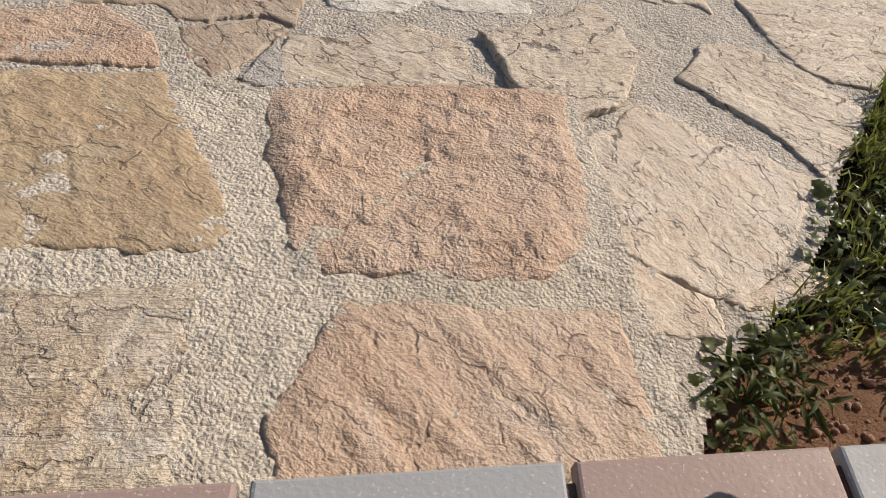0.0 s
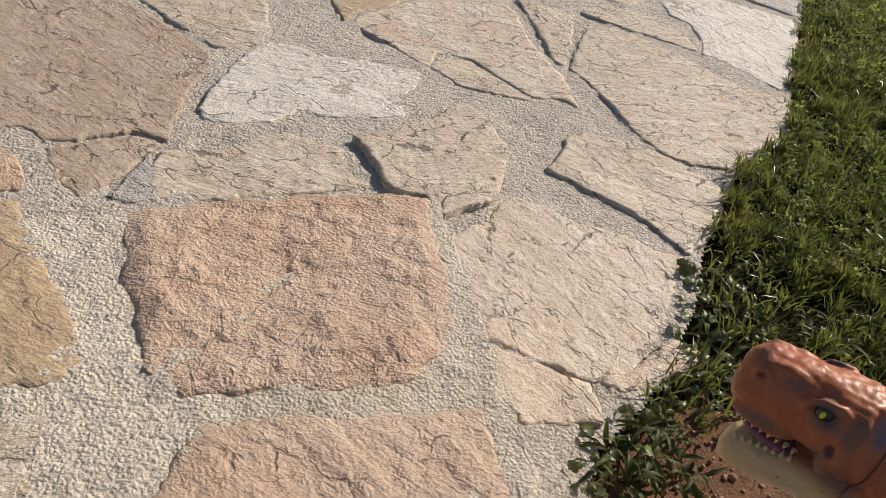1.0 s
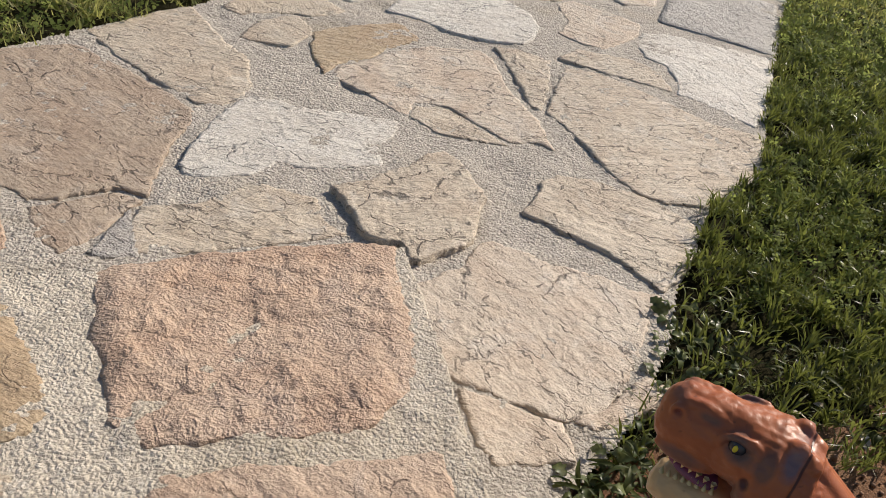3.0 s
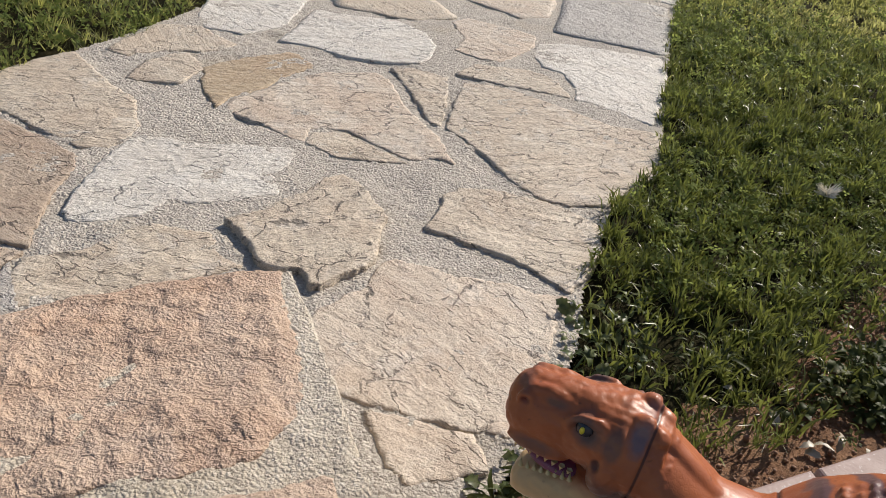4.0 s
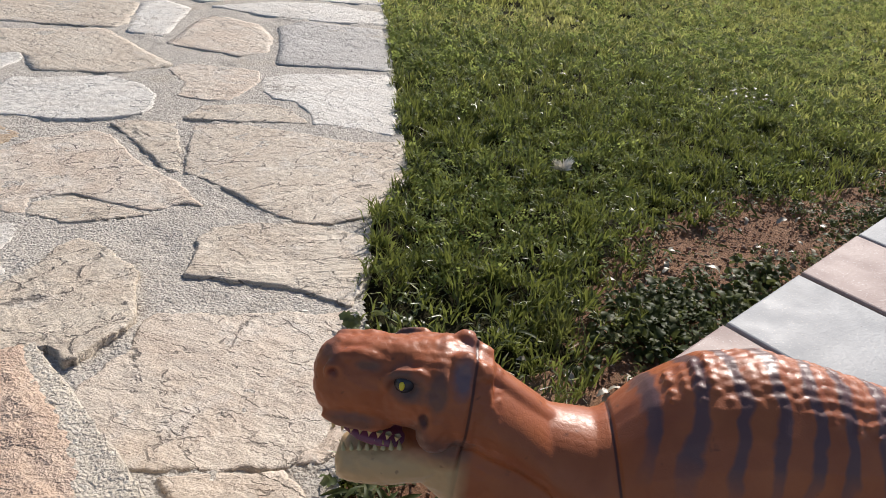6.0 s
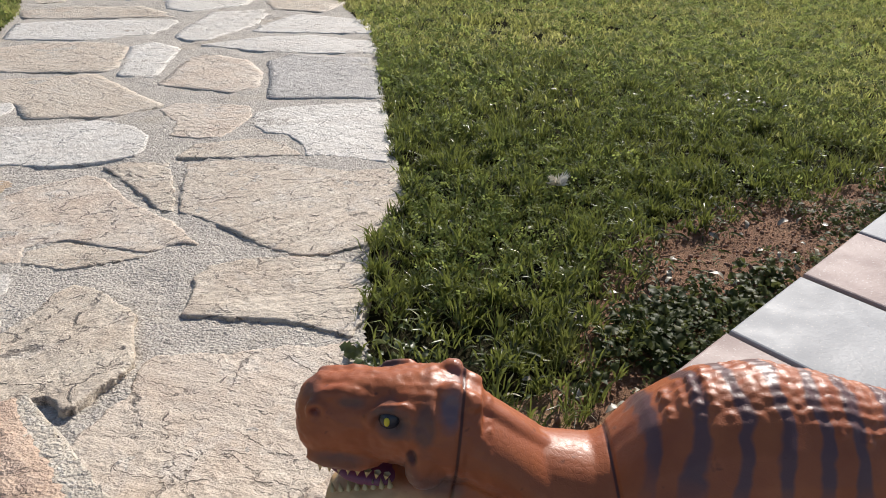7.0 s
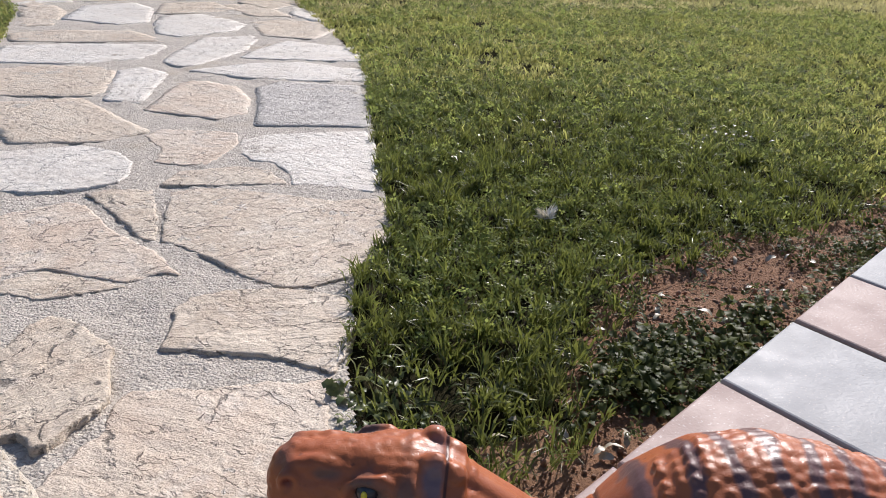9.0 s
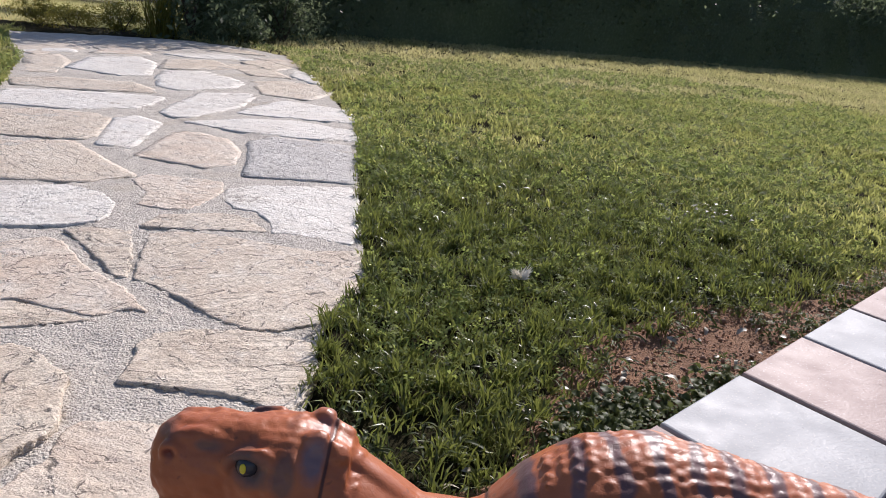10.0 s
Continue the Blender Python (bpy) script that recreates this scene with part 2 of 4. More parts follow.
BARK = plain("dark_bark", (0.07, 0.05, 0.035), 0.9, 0.4, 30.0, 0.9, 0.01)
# Dry leaf whose pale colour stands for sun glints off the leaves.
DRY = plain("glint_pale_dry_leaf", (0.42, 0.37, 0.27), 0.4, 0.4, 60.0, 0.4, 0.002)
FEATHER = plain("white_feather_down", (0.88, 0.82, 0.70), 0.8, 0.1, 60.0, 0.2, 0.001)
ASPHALT = plain("grey_asphalt", (0.075, 0.078, 0.085), 0.85, 0.3, 60.0, 0.6, 0.004)
PEBBLE = plain("pale_pebble", (0.34, 0.20, 0.125), 0.85, 0.4, 90.0, 0.6, 0.003)


# ---- shared builders ----
def part(name, bm, material, parent, label=""):
    """Links a bmesh as one mesh object, under its thing if there is one."""
    mesh = bpy.data.meshes.new(name)
    bm.to_mesh(mesh)
    bm.free()
    if material:
        mesh.materials.append(material)
    ob = new(name, mesh)
    ob.parent = parent
    return tagged(ob, label)


def raw_mesh(name, verts, loops, starts, material, smooth=False):
    """A mesh from numpy arrays: vertices, the vertices of each face in a row, and where each face starts."""
    mesh = bpy.data.meshes.new(name)
    mesh.vertices.add(len(verts))
    mesh.vertices.foreach_set("co", np.asarray(verts, np.float32).ravel())
    mesh.loops.add(len(loops))
    mesh.loops.foreach_set("vertex_index", np.asarray(loops, np.int32))
    mesh.polygons.add(len(starts))
    mesh.polygons.foreach_set("loop_start", np.asarray(starts, np.int32))
    if smooth:
        mesh.polygons.foreach_set("use_smooth", np.ones(len(starts), bool))
    mesh.update(calc_edges=True)
    mesh.validate()
    if material:
        mesh.materials.append(material)
    return mesh


def lattice(x, y, seed=0):
    """Smooth value noise on a unit lattice, for arrays: 0 to 1."""
    xi, yi = np.floor(x).astype(np.int64), np.floor(y).astype(np.int64)
    u, v = x - xi, y - yi
    u, v = u * u * (3 - 2 * u), v * v * (3 - 2 * v)

    def corner(i, j):
        k = (i * 374761393 + j * 668265263 + seed * 974711) & 0x7FFFFFFF
        k = ((k ^ (k >> 13)) * 1274126177) & 0x7FFFFFFF
        return ((k ^ (k >> 16)) & 0xFFFF) / 65535.0

    a, b, c, d = corner(xi, yi), corner(xi + 1, yi), corner(xi, yi + 1), corner(xi + 1, yi + 1)
    return (a * (1 - u) + b * u) * (1 - v) + (c * (1 - u) + d * u) * v


def layers(x, y, seed=0, octaves=4):
    total, weight = 0.0, 0.0
    for n in range(octaves):
        total = total + lattice(x * 2**n + 17.3 * n, y * 2**n - 9.1 * n, seed + n) * 0.5**n
        weight += 0.5**n
    return total / weight


def inside(x, y, ring):
    """Which of the points lie in the polygon."""
    ring = np.asarray(ring, float)
    hit = np.zeros(np.shape(x), bool)
    for (ax, ay), (bx, by) in zip(ring, np.roll(ring, -1, 0)):
        cross = (ay > y) != (by > y)
        at = (bx - ax) * (y - ay) / (by - ay if abs(by - ay) > 1e-9 else 1e-9) + ax
        hit ^= cross & (x < at)
    return hit


def away(x, y, ring):
    """The distance of the points from the polygon's outline."""
    ring = np.asarray(ring, float)
    best = np.full(np.shape(x), 1e9)
    for (ax, ay), (bx, by) in zip(ring, np.roll(ring, -1, 0)):
        dx, dy = bx - ax, by - ay
        k = np.clip(((x - ax) * dx + (y - ay) * dy) / (dx * dx + dy * dy + 1e-12), 0, 1)
        best = np.minimum(best, np.hypot(x - ax - k * dx, y - ay - k * dy))
    return best


# ---- plan ----
# The path's outline, from the step's corner along the lawn, round its far end and back.
PATH_RING = [(0.42, 0.25), (0.50, 0.55), (0.56, 0.80), (0.66, 0.92), (0.74, 1.04), (0.87, 1.30), (0.95, 1.56), (1.04, 1.76), (1.16, 2.02),
             (1.47, 2.40), (1.64, 2.90), (1.95, 3.72), (2.30, 4.62), (2.68, 5.62), (3.07, 7.55), (3.36, 9.40), (3.55, 10.30),
             (3.20, 11.00), (2.50, 11.40), (1.50, 11.25), (0.35, 10.90), (0.34, 9.95), (0.44, 8.45), (0.28, 6.90), (-0.01, 5.25),
             (-0.22, 4.22), (-0.40, 3.62), (-0.58, 3.22), (-0.77, 2.86), (-1.03, 2.47), (-1.18, 2.21), (-1.45, 1.85), (-1.75, 1.35),
             (-1.95, 0.85), (-1.80, 0.20), (-0.90, 0.00)]
STEP_TOP = 0.300
STEP_RING = [(0.165, 1.105), (0.215, 0.93), (0.285, 0.67), (0.345, 0.45), (0.40, 0.24), (-0.30, -0.02), (-1.75, -0.55), (-1.75, 0.30),
             (-0.95, 0.635), (-0.36, 0.868)]
EDGE_AT, EDGE_TURN, TERRACE_TOP, TILE = Vector((1.1208, 0.5310)), radians(19.51), 0.505, 0.2882
TILE_SLANT = math.tan(radians(8.9))      # the joints run back at a slight slant to the terrace's edge
BACK = Vector((math.sin(EDGE_TURN), -math.cos(EDGE_TURN)))
# The bed of bare soil and weeds between the terrace and the lawn.
BED_RING = [(0.40, 0.20), (0.62, 0.84), (0.82, 0.98), (1.00, 0.97), (1.20, 1.05), (1.42, 1.13), (1.58, 1.27), (1.80, 1.52), (2.10, 1.78), (2.45, 1.84),
            (2.75, 1.96), (3.00, 1.86), (3.40, 1.86), (4.2, 2.15), (5.5, 2.6), (5.5, 2.0), (3.0, 1.1)]
WEEDY_RING = [(0.50, 0.60), (0.66, 0.96), (0.80, 1.30), (0.90, 1.58), (1.12, 1.57), (1.26, 1.40), (1.16, 1.22), (1.00, 1.00), (0.80, 0.80)]


def on_terrace(x, y, margin=0.0):
    return (x - EDGE_AT.x) * -BACK.x + (y - EDGE_AT.y) * -BACK.y < margin


# ---- ground ----
def build_ground():
    near_x = np.arange(-2.4, 6.01, 0.05)
    near_y = np.arange(-0.6, 6.01, 0.05)
    far = np.array([7, 8, 9.5, 11, 13, 15, 18, 22, 28, 40, 70, 150, 400, 1200, 3000], float)
    xs = np.r_[-far[::-1] + 3.5, near_x, far]
    ys = np.r_[-far[::-1] + 6.0, near_y, far]
    gx, gy = np.meshgrid(xs, ys)
    z = -0.035 + 0.03 * (layers(gx * 4, gy * 4, 5) - 0.5) + 0.02 * (layers(gx * 22, gy * 22, 9, 2) - 0.5)
    z = np.where(inside(gx, gy, PATH_RING), -0.09, z)
    z = np.where(on_terrace(gx, gy, -0.05), -0.09, z)
    n, m = gx.shape
    a = (np.arange(n - 1)[:, None] * m + np.arange(m - 1)).ravel()
    loops = np.stack([a, a + 1, a + m + 1, a + m], 1).ravel()
    mesh = raw_mesh("ground", np.stack([gx, gy, z], -1).reshape(-1, 3), loops, np.arange(0, len(loops), 4), SOIL, True)
    mesh.materials.append(SHADED_THATCH)
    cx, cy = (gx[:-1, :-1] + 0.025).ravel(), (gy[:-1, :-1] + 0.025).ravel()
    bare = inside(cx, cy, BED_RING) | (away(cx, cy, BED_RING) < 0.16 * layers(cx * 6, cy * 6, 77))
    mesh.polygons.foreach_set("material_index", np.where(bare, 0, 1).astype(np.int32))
    tagged(new("ground", mesh), "reddish-brown crumbly garden soil under the lawn", "ground", kind="structure")


build_ground()


def bed(name, ring, level, step, far_step, split, relief, hollow, material, label, category):
    """A rough cast surface over a polygon, finer where the camera comes near."""
    ring_box = np.asarray(ring)
    verts, loops, count = [], [], 0
    for low, high, size in ((ring_box[:, 1].min(), split, step), (split, ring_box[:, 1].max(), far_step)):
        if low >= high:
            continue
        xs = np.arange(ring_box[:, 0].min() - size, ring_box[:, 0].max() + size, size)
        ys = np.linspace(low, high, max(2, int((high - low) / size) + 1))
        gx, gy = np.meshgrid(xs, ys)
        z = level + relief * ((layers(gx * 9, gy * 9, 3) - 0.5) * 0.9 + (layers(gx * 60, gy * 60, 7, 2) - 0.5) * 0.8)
        z = z - hollow * np.clip((layers(gx * 6 + 3.3, gy * 6, 13, 3) - 0.58) * 6, 0, 1)
        n, m = gx.shape
        a = (np.arange(n - 1)[:, None] * m + np.arange(m - 1)).ravel()
        middle_x, middle_y = gx[:-1, :-1].ravel() + size / 2, gy[:-1, :-1].ravel() + size / 2
        a = a[inside(middle_x, middle_y, ring)]
        verts.append(np.stack([gx, gy, z], -1).reshape(-1, 3))
        loops.append(np.stack([a, a + 1, a + m + 1, a + m], 1).ravel() + count)
        count += gx.size
    verts, loops = np.concatenate(verts), np.concatenate(loops)
    used, loops = np.unique(loops, return_inverse=True)
    mesh = raw_mesh(name, verts[used], loops.ravel(), np.arange(0, len(loops), 4), material, True)
    return tagged(new(name, mesh), label, category, kind="structure")


path_bed = bed("pavement", PATH_RING, -0.0012, 0.009, 0.022, 3.6, 0.011, 0.009, GREY_MORTAR,
               "garden path of irregular pale stone slabs set in sandy mortar", "garden path")


def build_step():
    bm = bmesh.new()
    ring = np.asarray(STEP_RING)
    dense = []
    for (ax, ay), (bx, by) in zip(ring, np.roll(ring, -1, 0)):
        steps = max(1, int(math.hypot(bx - ax, by - ay) / 0.025))
        dense += [(ax + (bx - ax) * k / steps, ay + (by - ay) * k / steps) for k in range(steps)]
    middle = ring.mean(0)
    rings = []
    for z, grow in ((-0.08, 0.012), (0.06, 0.01), (0.16, 0.004), (0.25, 0.0), (STEP_TOP - 0.012, -0.003), (STEP_TOP - 0.002, -0.012), (STEP_TOP - 0.03, -0.05)):
        row = []
        for x, y in dense:
            out = Vector((x - middle[0], y - middle[1])).normalized()
            wob = noise.noise((x * 14, y * 14, z * 14)) * 0.006 + noise.noise((x * 50, y * 50, z * 50)) * 0.004
            row.append(bm.verts.new((x + out.x * (grow + wob), y + out.y * (grow + wob), z)))
        rings.append(row)
    for low, high in zip(rings, rings[1:]):
        for k in range(len(dense)):
            bm.faces.new((low[k - 1], low[k], high[k], high[k - 1])).smooth = True
    step = part("step", bm, MORTAR, None)
    return tagged(step, "wide garden step of rough stone slabs bedded in sandy mortar", "step", kind="structure")


step_body = build_step()
step_top = bed("step_mortar", [(x * 0.985 - 0.004, y * 0.985) for x, y in STEP_RING], STEP_TOP + 0.003, 0.010, 0.010, 9.0, 0.013, 0.0, MORTAR, "", "")
step_top.parent = step_body
del step_top["kind"]


# ---- terrace ----
def rounded_box(bm, x0, x1, y0, y1, z0, z1, r):
    """A box with rounded upper edges, in metres."""
    rows = []
    for z, inset in ((z0, 0.0), (z1 - r, 0.0), (z1 - 0.3 * r, 0.3 * r), (z1, r)):
        rows.append([bm.verts.new((x, y, z)) for x, y in ((x0 + inset, y0 + inset), (x1 - inset, y0 + inset), (x1 - inset, y1 - inset), (x0 + inset, y1 - inset))])
    bm.faces.new(rows[0][::-1])
    for low, high in zip(rows, rows[1:]):
        for k in range(4):
            bm.faces.new((low[k - 1], low[k], high[k], high[k - 1]))
    bm.faces.new(rows[-1])


def build_terrace():
    bm = bmesh.new()
    rounded_box(bm, -2.775, 4.032, -2.015, -0.012, -0.1, TERRACE_TOP - 0.009, 0.004)
    for v in bm.verts:
        v.co.x += TILE_SLANT * v.co.y
    turn = Matrix.Translation((EDGE_AT.x, EDGE_AT.y, 0)) @ Matrix.Rotation(EDGE_TURN, 4, "Z")
    terrace = part("terrace", bm, GROUT, None)
    terrace.matrix_world = turn
    tagged(terrace, "raised terrace tiled in alternating pale grey and pink squares", "terrace", kind="structure")
    shapes = {}

    def tile(x0, x1, row, material):
        size = (round(x1 - x0, 3), row == 0, material.name)
        if size not in shapes:
            tb = bmesh.new()
            rounded_box(tb, 0.0058, size[0] - 0.0058, -TILE + 0.0058, 0.004 if row == 0 else -0.0058, TERRACE_TOP - 0.016, TERRACE_TOP, 0.004)
            shapes[size] = bpy.data.meshes.new("tile")
            for v in tb.verts:
                v.co.x += TILE_SLANT * v.co.y
            tb.to_mesh(shapes[size])
            tb.free()
            shapes[size].materials.append(material)
        ob = new("tile", shapes[size])
        ob.parent = terrace
        ob.matrix_basis = Matrix.Translation((x0 - row * TILE * TILE_SLANT, -row * TILE, random.uniform(-0.0008, 0.0008))) @ Matrix.Rotation(random.uniform(-0.002, 0.002), 4, "Z")

    for row in range(7):
        for k in range(-10, 14):
            if k >= -1:
                x0, x1 = k * TILE, (k + 1) * TILE
            else:
                x0, x1 = (k + 0.36) * TILE, (k + 1.36 if k < -2 else -1) * TILE
                if k == -2:
                    x0 = -1.64 * TILE
            tile(x0, x1, row, TILE_PINK if (k + row + (k < -1)) % 2 else TILE_WHITE)


build_terrace()


# ---- lawn ----
def blades(name, x, y, z, tall, wide, material, label, category, bend=0.9, seed=1, one_face=False, way=None):
    """Many grass blades in one mesh: each tapers to a tip and leans its own way."""
    rng = np.random.default_rng(seed)
    n = len(x)
    way, twist = rng.uniform(0, 2 * np.pi, n) if way is None else way, rng.uniform(0, 2 * np.pi, n)
    lean = bend * rng.uniform(0.12, 1.0, n) ** 0.7
    dx, dy, px, py = np.cos(way), np.sin(way), np.cos(twist) * wide / 2, np.sin(twist) * wide / 2
    rise = np.sqrt(1 - np.minimum(lean, 0.98) ** 2)
    foot = np.stack([x, y, z], 1)
    across = np.stack([px, py, 0 * px], 1)
    tip = foot + np.stack([dx * lean * tall, dy * lean * tall, rise * tall], 1)
    if one_face:
        verts = np.stack([foot - across, foot + across, tip], 1).reshape(-1, 3)
        loops, starts = np.arange(3 * n), np.arange(0, 3 * n, 3)
    else:
        middle = foot + np.stack([dx * lean * tall * 0.38, dy * lean * tall * 0.38, (rise * 0.5 + 0.22 * lean) * tall], 1)
        verts = np.stack([foot - across * 0.8, foot + across * 0.8, middle + across, middle - across, tip], 1).reshape(-1, 3)
        base = np.arange(n)[:, None] * 5
        loops = (base + np.array([0, 1, 2, 3, 3, 2, 4])).ravel()
        starts = (np.arange(n)[:, None] * 7 + np.array([0, 4])).ravel()
    return tagged(new(name, raw_mesh(name, verts, loops, starts, material)), label, category, kind="stuff")


def scatter(x0, x1, y0, y1, per_metre, seed):
    rng = np.random.default_rng(seed)
    n = int((x1 - x0) * (y1 - y0) * per_metre)
    return rng.uniform(x0, x1, n), rng.uniform(y0, y1, n), rng


def lawn_mask(x, y, rng, fringe=0.03):
    """Turf grows off the path, the terrace and the bare bed, thinning out at the bed's rim."""
    near = away(x, y, PATH_RING)
    ok = ~inside(x, y, PATH_RING) | (near < fringe * rng.uniform(0, 1, len(x)) ** 2)
    ok &= ~on_terrace(x, y, 0.02)
    bare = inside(x, y, BED_RING)
    rim = away(x, y, BED_RING)
    ok &= ~(bare & (rim > 0.12 * layers(x * 9, y * 9, 31)))
    thin = 0.22 + 0.78 * np.clip(rim / 0.18, 0, 1)
    tuft = layers(x * 11, y * 11, 12, 3)
    gap = layers(x * 3.1, y * 3.1, 44, 3)
    thin = np.where(inside(x, y, WEEDY_RING), 0.20, thin)
    return ok & (rng.uniform(0, 1, len(x)) < thin * np.clip((tuft - 0.15) * 3.4, 0.25, 1) * np.clip((gap - 0.2) * 4, 0.45, 1))


def tufts(x0, x1, y0, y1, per_metre, each, spread, seed):
    """Blades gathered in tufts: their feet, and the way each leans, outward from its tuft."""
    cx, cy, rng = scatter(x0, x1, y0, y1, per_metre, seed)
    k = np.repeat(np.arange(len(cx)), each)
    a, r = rng.uniform(0, 2 * np.pi, len(k)), np.abs(rng.normal(0, spread, len(k)))
    return cx[k] + np.cos(a) * r, cy[k] + np.sin(a) * r, a + rng.normal(0, 0.7, len(k)), rng.uniform(0.6, 1.25, len(cx))[k], rng


def mound(x, y):
    """The turf's cushions, a hand's width across."""
    return -0.045 + 0.066 * np.clip(layers(x * 12, y * 12, 90, 3) * 2.0 - 0.55, 0, 1)


def build_lawn():
    # right of the path, near, middle and far; then left of it
    x, y, way, grown, rng = tufts(0.5, 4.7, 0.9, 5.2, 760, 20, 0.018, 3)
    k = lawn_mask(x, y, rng) & (x < 0.6 + y * 1.3 + 1.0) & (y < 3.0 + 2.2 * rng.uniform(0, 1, len(x))) & (x < 3.4 + 1.3 * rng.uniform(0, 1, len(x)))
    x, y, way, grown = x[k], y[k], way[k], grown[k]
    tall = (0.030 + 0.080 * layers(x * 9, y * 9, 21, 3) ** 1.3) * grown * rng.uniform(0.5, 1.25, len(x))
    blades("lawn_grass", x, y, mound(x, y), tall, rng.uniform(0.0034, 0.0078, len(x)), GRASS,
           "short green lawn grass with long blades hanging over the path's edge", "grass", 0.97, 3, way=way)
    x, y, way, grown, rng = tufts(1.5, 12.0, 2.0, 8.6, 380, 12, 0.022, 4)
    k = lawn_mask(x, y, rng, 0.02) & ((x > 3.4 + 1.3 * rng.uniform(0, 1, len(x))) | (y > 3.0 + 2.2 * rng.uniform(0, 1, len(x)))) & (x < 2.6 + y * 1.7)
    x, y, way, grown = x[k], y[k], way[k], grown[k]
    tall = (0.026 + 0.07 * layers(x * 8, y * 8, 22, 3) ** 1.3) * grown * rng.uniform(0.55, 1.25, len(x))
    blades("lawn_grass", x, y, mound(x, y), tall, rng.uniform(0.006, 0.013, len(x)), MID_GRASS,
           "lawn grass in a painted sunlit tone, green with dry yellowish patches", "grass", 0.97, 4, way=way)
    x, y, way, grown, rng = tufts(2.5, 30, 6.0, 19.0, 150, 10, 0.035, 5)
    k = lawn_mask(x, y, rng, 0.02) & ((x > 11.5) | (y > 7.6 + rng.uniform(0, 1, len(x)))) & (x < 4.0 + y * 1.7)
    x, y, way, grown = x[k], y[k], way[k], grown[k]
    tall = (0.02 + 0.10 * layers(x * 5, y * 5, 23, 3) ** 1.3) * grown * rng.uniform(0.55, 1.25, len(x))
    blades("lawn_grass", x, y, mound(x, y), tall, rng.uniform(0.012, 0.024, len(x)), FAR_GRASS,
           "far lawn in a painted hazy sunlit tone, yellow-green and dry in patches", "grass", 0.95, 5, True, way=way)
    x, y, way, grown, rng = tufts(-3.6, 0.5, 1.2, 11.5, 330, 14, 0.03, 6)
    k = lawn_mask(x, y, rng, 0.03) & (x > -0.62 * y - 0.5) & (x < 0.6)
    x, y, way, grown = x[k], y[k], way[k], grown[k]
    tall = (0.02 + 0.09 * layers(x * 8, y * 8, 24, 3) ** 1.3) * grown * rng.uniform(0.6, 1.3, len(x))
    blades("lawn_grass", x, y, mound(x, y), tall, rng.uniform(0.005, 0.010, len(x)), MID_GRASS,
           "dense low lawn grass beside the stone path", "grass", 0.95, 6, True, way=way)
    # the rest of the lawn, round the path's sides
    x, y, way, grown, rng = tufts(-7.0, 9.0, -1.5, 13.0, 85, 12, 0.04, 7)
    k = lawn_mask(x, y, rng, 0.01) & (((x < 0.6) & (x <= -0.60 * y - 0.4)) | ((x < 0.0) & (y > 11.0)) | ((x > 0.0) & (x > 2.4 + y * 1.3)) | ((x < -3.4) & (y > 0.0)))
    x, y, way, grown = x[k], y[k], way[k], grown[k]
    tall = (0.03 + 0.09 * layers(x * 8, y * 8, 25, 3) ** 1.3) * grown * rng.uniform(0.6, 1.3, len(x))
    blades("lawn_grass", x, y, mound(x, y), tall, rng.uniform(0.008, 0.014, len(x)), MID_GRASS,
           "plain mown lawn grass round the garden path", "grass", 0.95, 7, True, way=way)


build_lawn()


def clover_patch(name, spots, leaf, label, seed, material=None, category="clover", rise=(0.02, 0.075)):
    """Low three-part leaves on short stalks, too many to count."""
    rng = np.random.default_rng(seed)
    x, y = spots
    n = len(x)
    height, turn, size = rng.uniform(*rise, n), rng.uniform(0, 6.28, n), leaf * rng.uniform(0.6, 1.25, n)
    centre = np.stack([x, y, -0.03 + height], 1)
    verts, faces = [], []
    tilt = rng.normal(0, 0.55, (n, 2))
    for lobe in range(3):
        a = turn + lobe * 2.094
        for radius, swing in ((0.12, 0.0), (0.72, 0.5), (1.0, 0.16), (0.86, 0.0), (1.0, -0.16), (0.72, -0.5)):
            px, py = np.cos(a + swing) * size * radius, np.sin(a + swing) * size * radius
            rise = px * tilt[:, 0] + py * tilt[:, 1] + size * 0.12 * abs(swing)
            verts.append(centre + np.stack([px, py, rise], 1))
    verts = np.stack(verts, 1).reshape(-1, 3)
    base = np.arange(n)[:, None] * 18
    loops = (base + np.arange(18)).ravel()
    starts = np.arange(0, 18 * n, 6)
    return tagged(new(name, raw_mesh(name, verts, loops, starts, material or CLOVER)), label, category, kind="stuff")


def build_clover():
    x, y, rng = scatter(0.9, 5.5, 1.5, 4.6, 2200, 11)
    k = lawn_mask(x, y, rng) & (layers(x * 2.1, y * 2.1, 60, 3) > 0.42)
    clover_patch("clover", (x[k], y[k]), 0.015, "bright green clover growing among the lawn grass", 11, rise=(0.03, 0.085))
    x, y, rng = scatter(1.5, 12.0, 3.6, 11.0, 900, 13)
    k = lawn_mask(x, y, rng) & (layers(x * 1.6, y * 1.6, 62, 3) > 0.42) & (x < 2.6 + y * 1.7)
    clover_patch("clover", (x[k], y[k]), 0.021, "tufts of broad light-green clover in the sunny lawn", 13, rise=(0.045, 0.10))
    x, y, rng = scatter(-3.4, 0.6, 1.8, 11.0, 1300, 12)
    k = lawn_mask(x, y, rng) & (x > -0.6 * y - 0.4) & (layers(x * 1.5, y * 1.5, 61, 3) > 0.36)
    clover_patch("clover", (x[k], y[k]), 0.02, "leafy low clover covering the ground beside the path", 12)


build_clover()


# ---- weeds, leaves and stones in the bed ----
def leaf_mesh(name, material, long, wide, cup, lobes, seed):
    """A leaf with a midrib, cupped and wavy, with a toothed rim."""
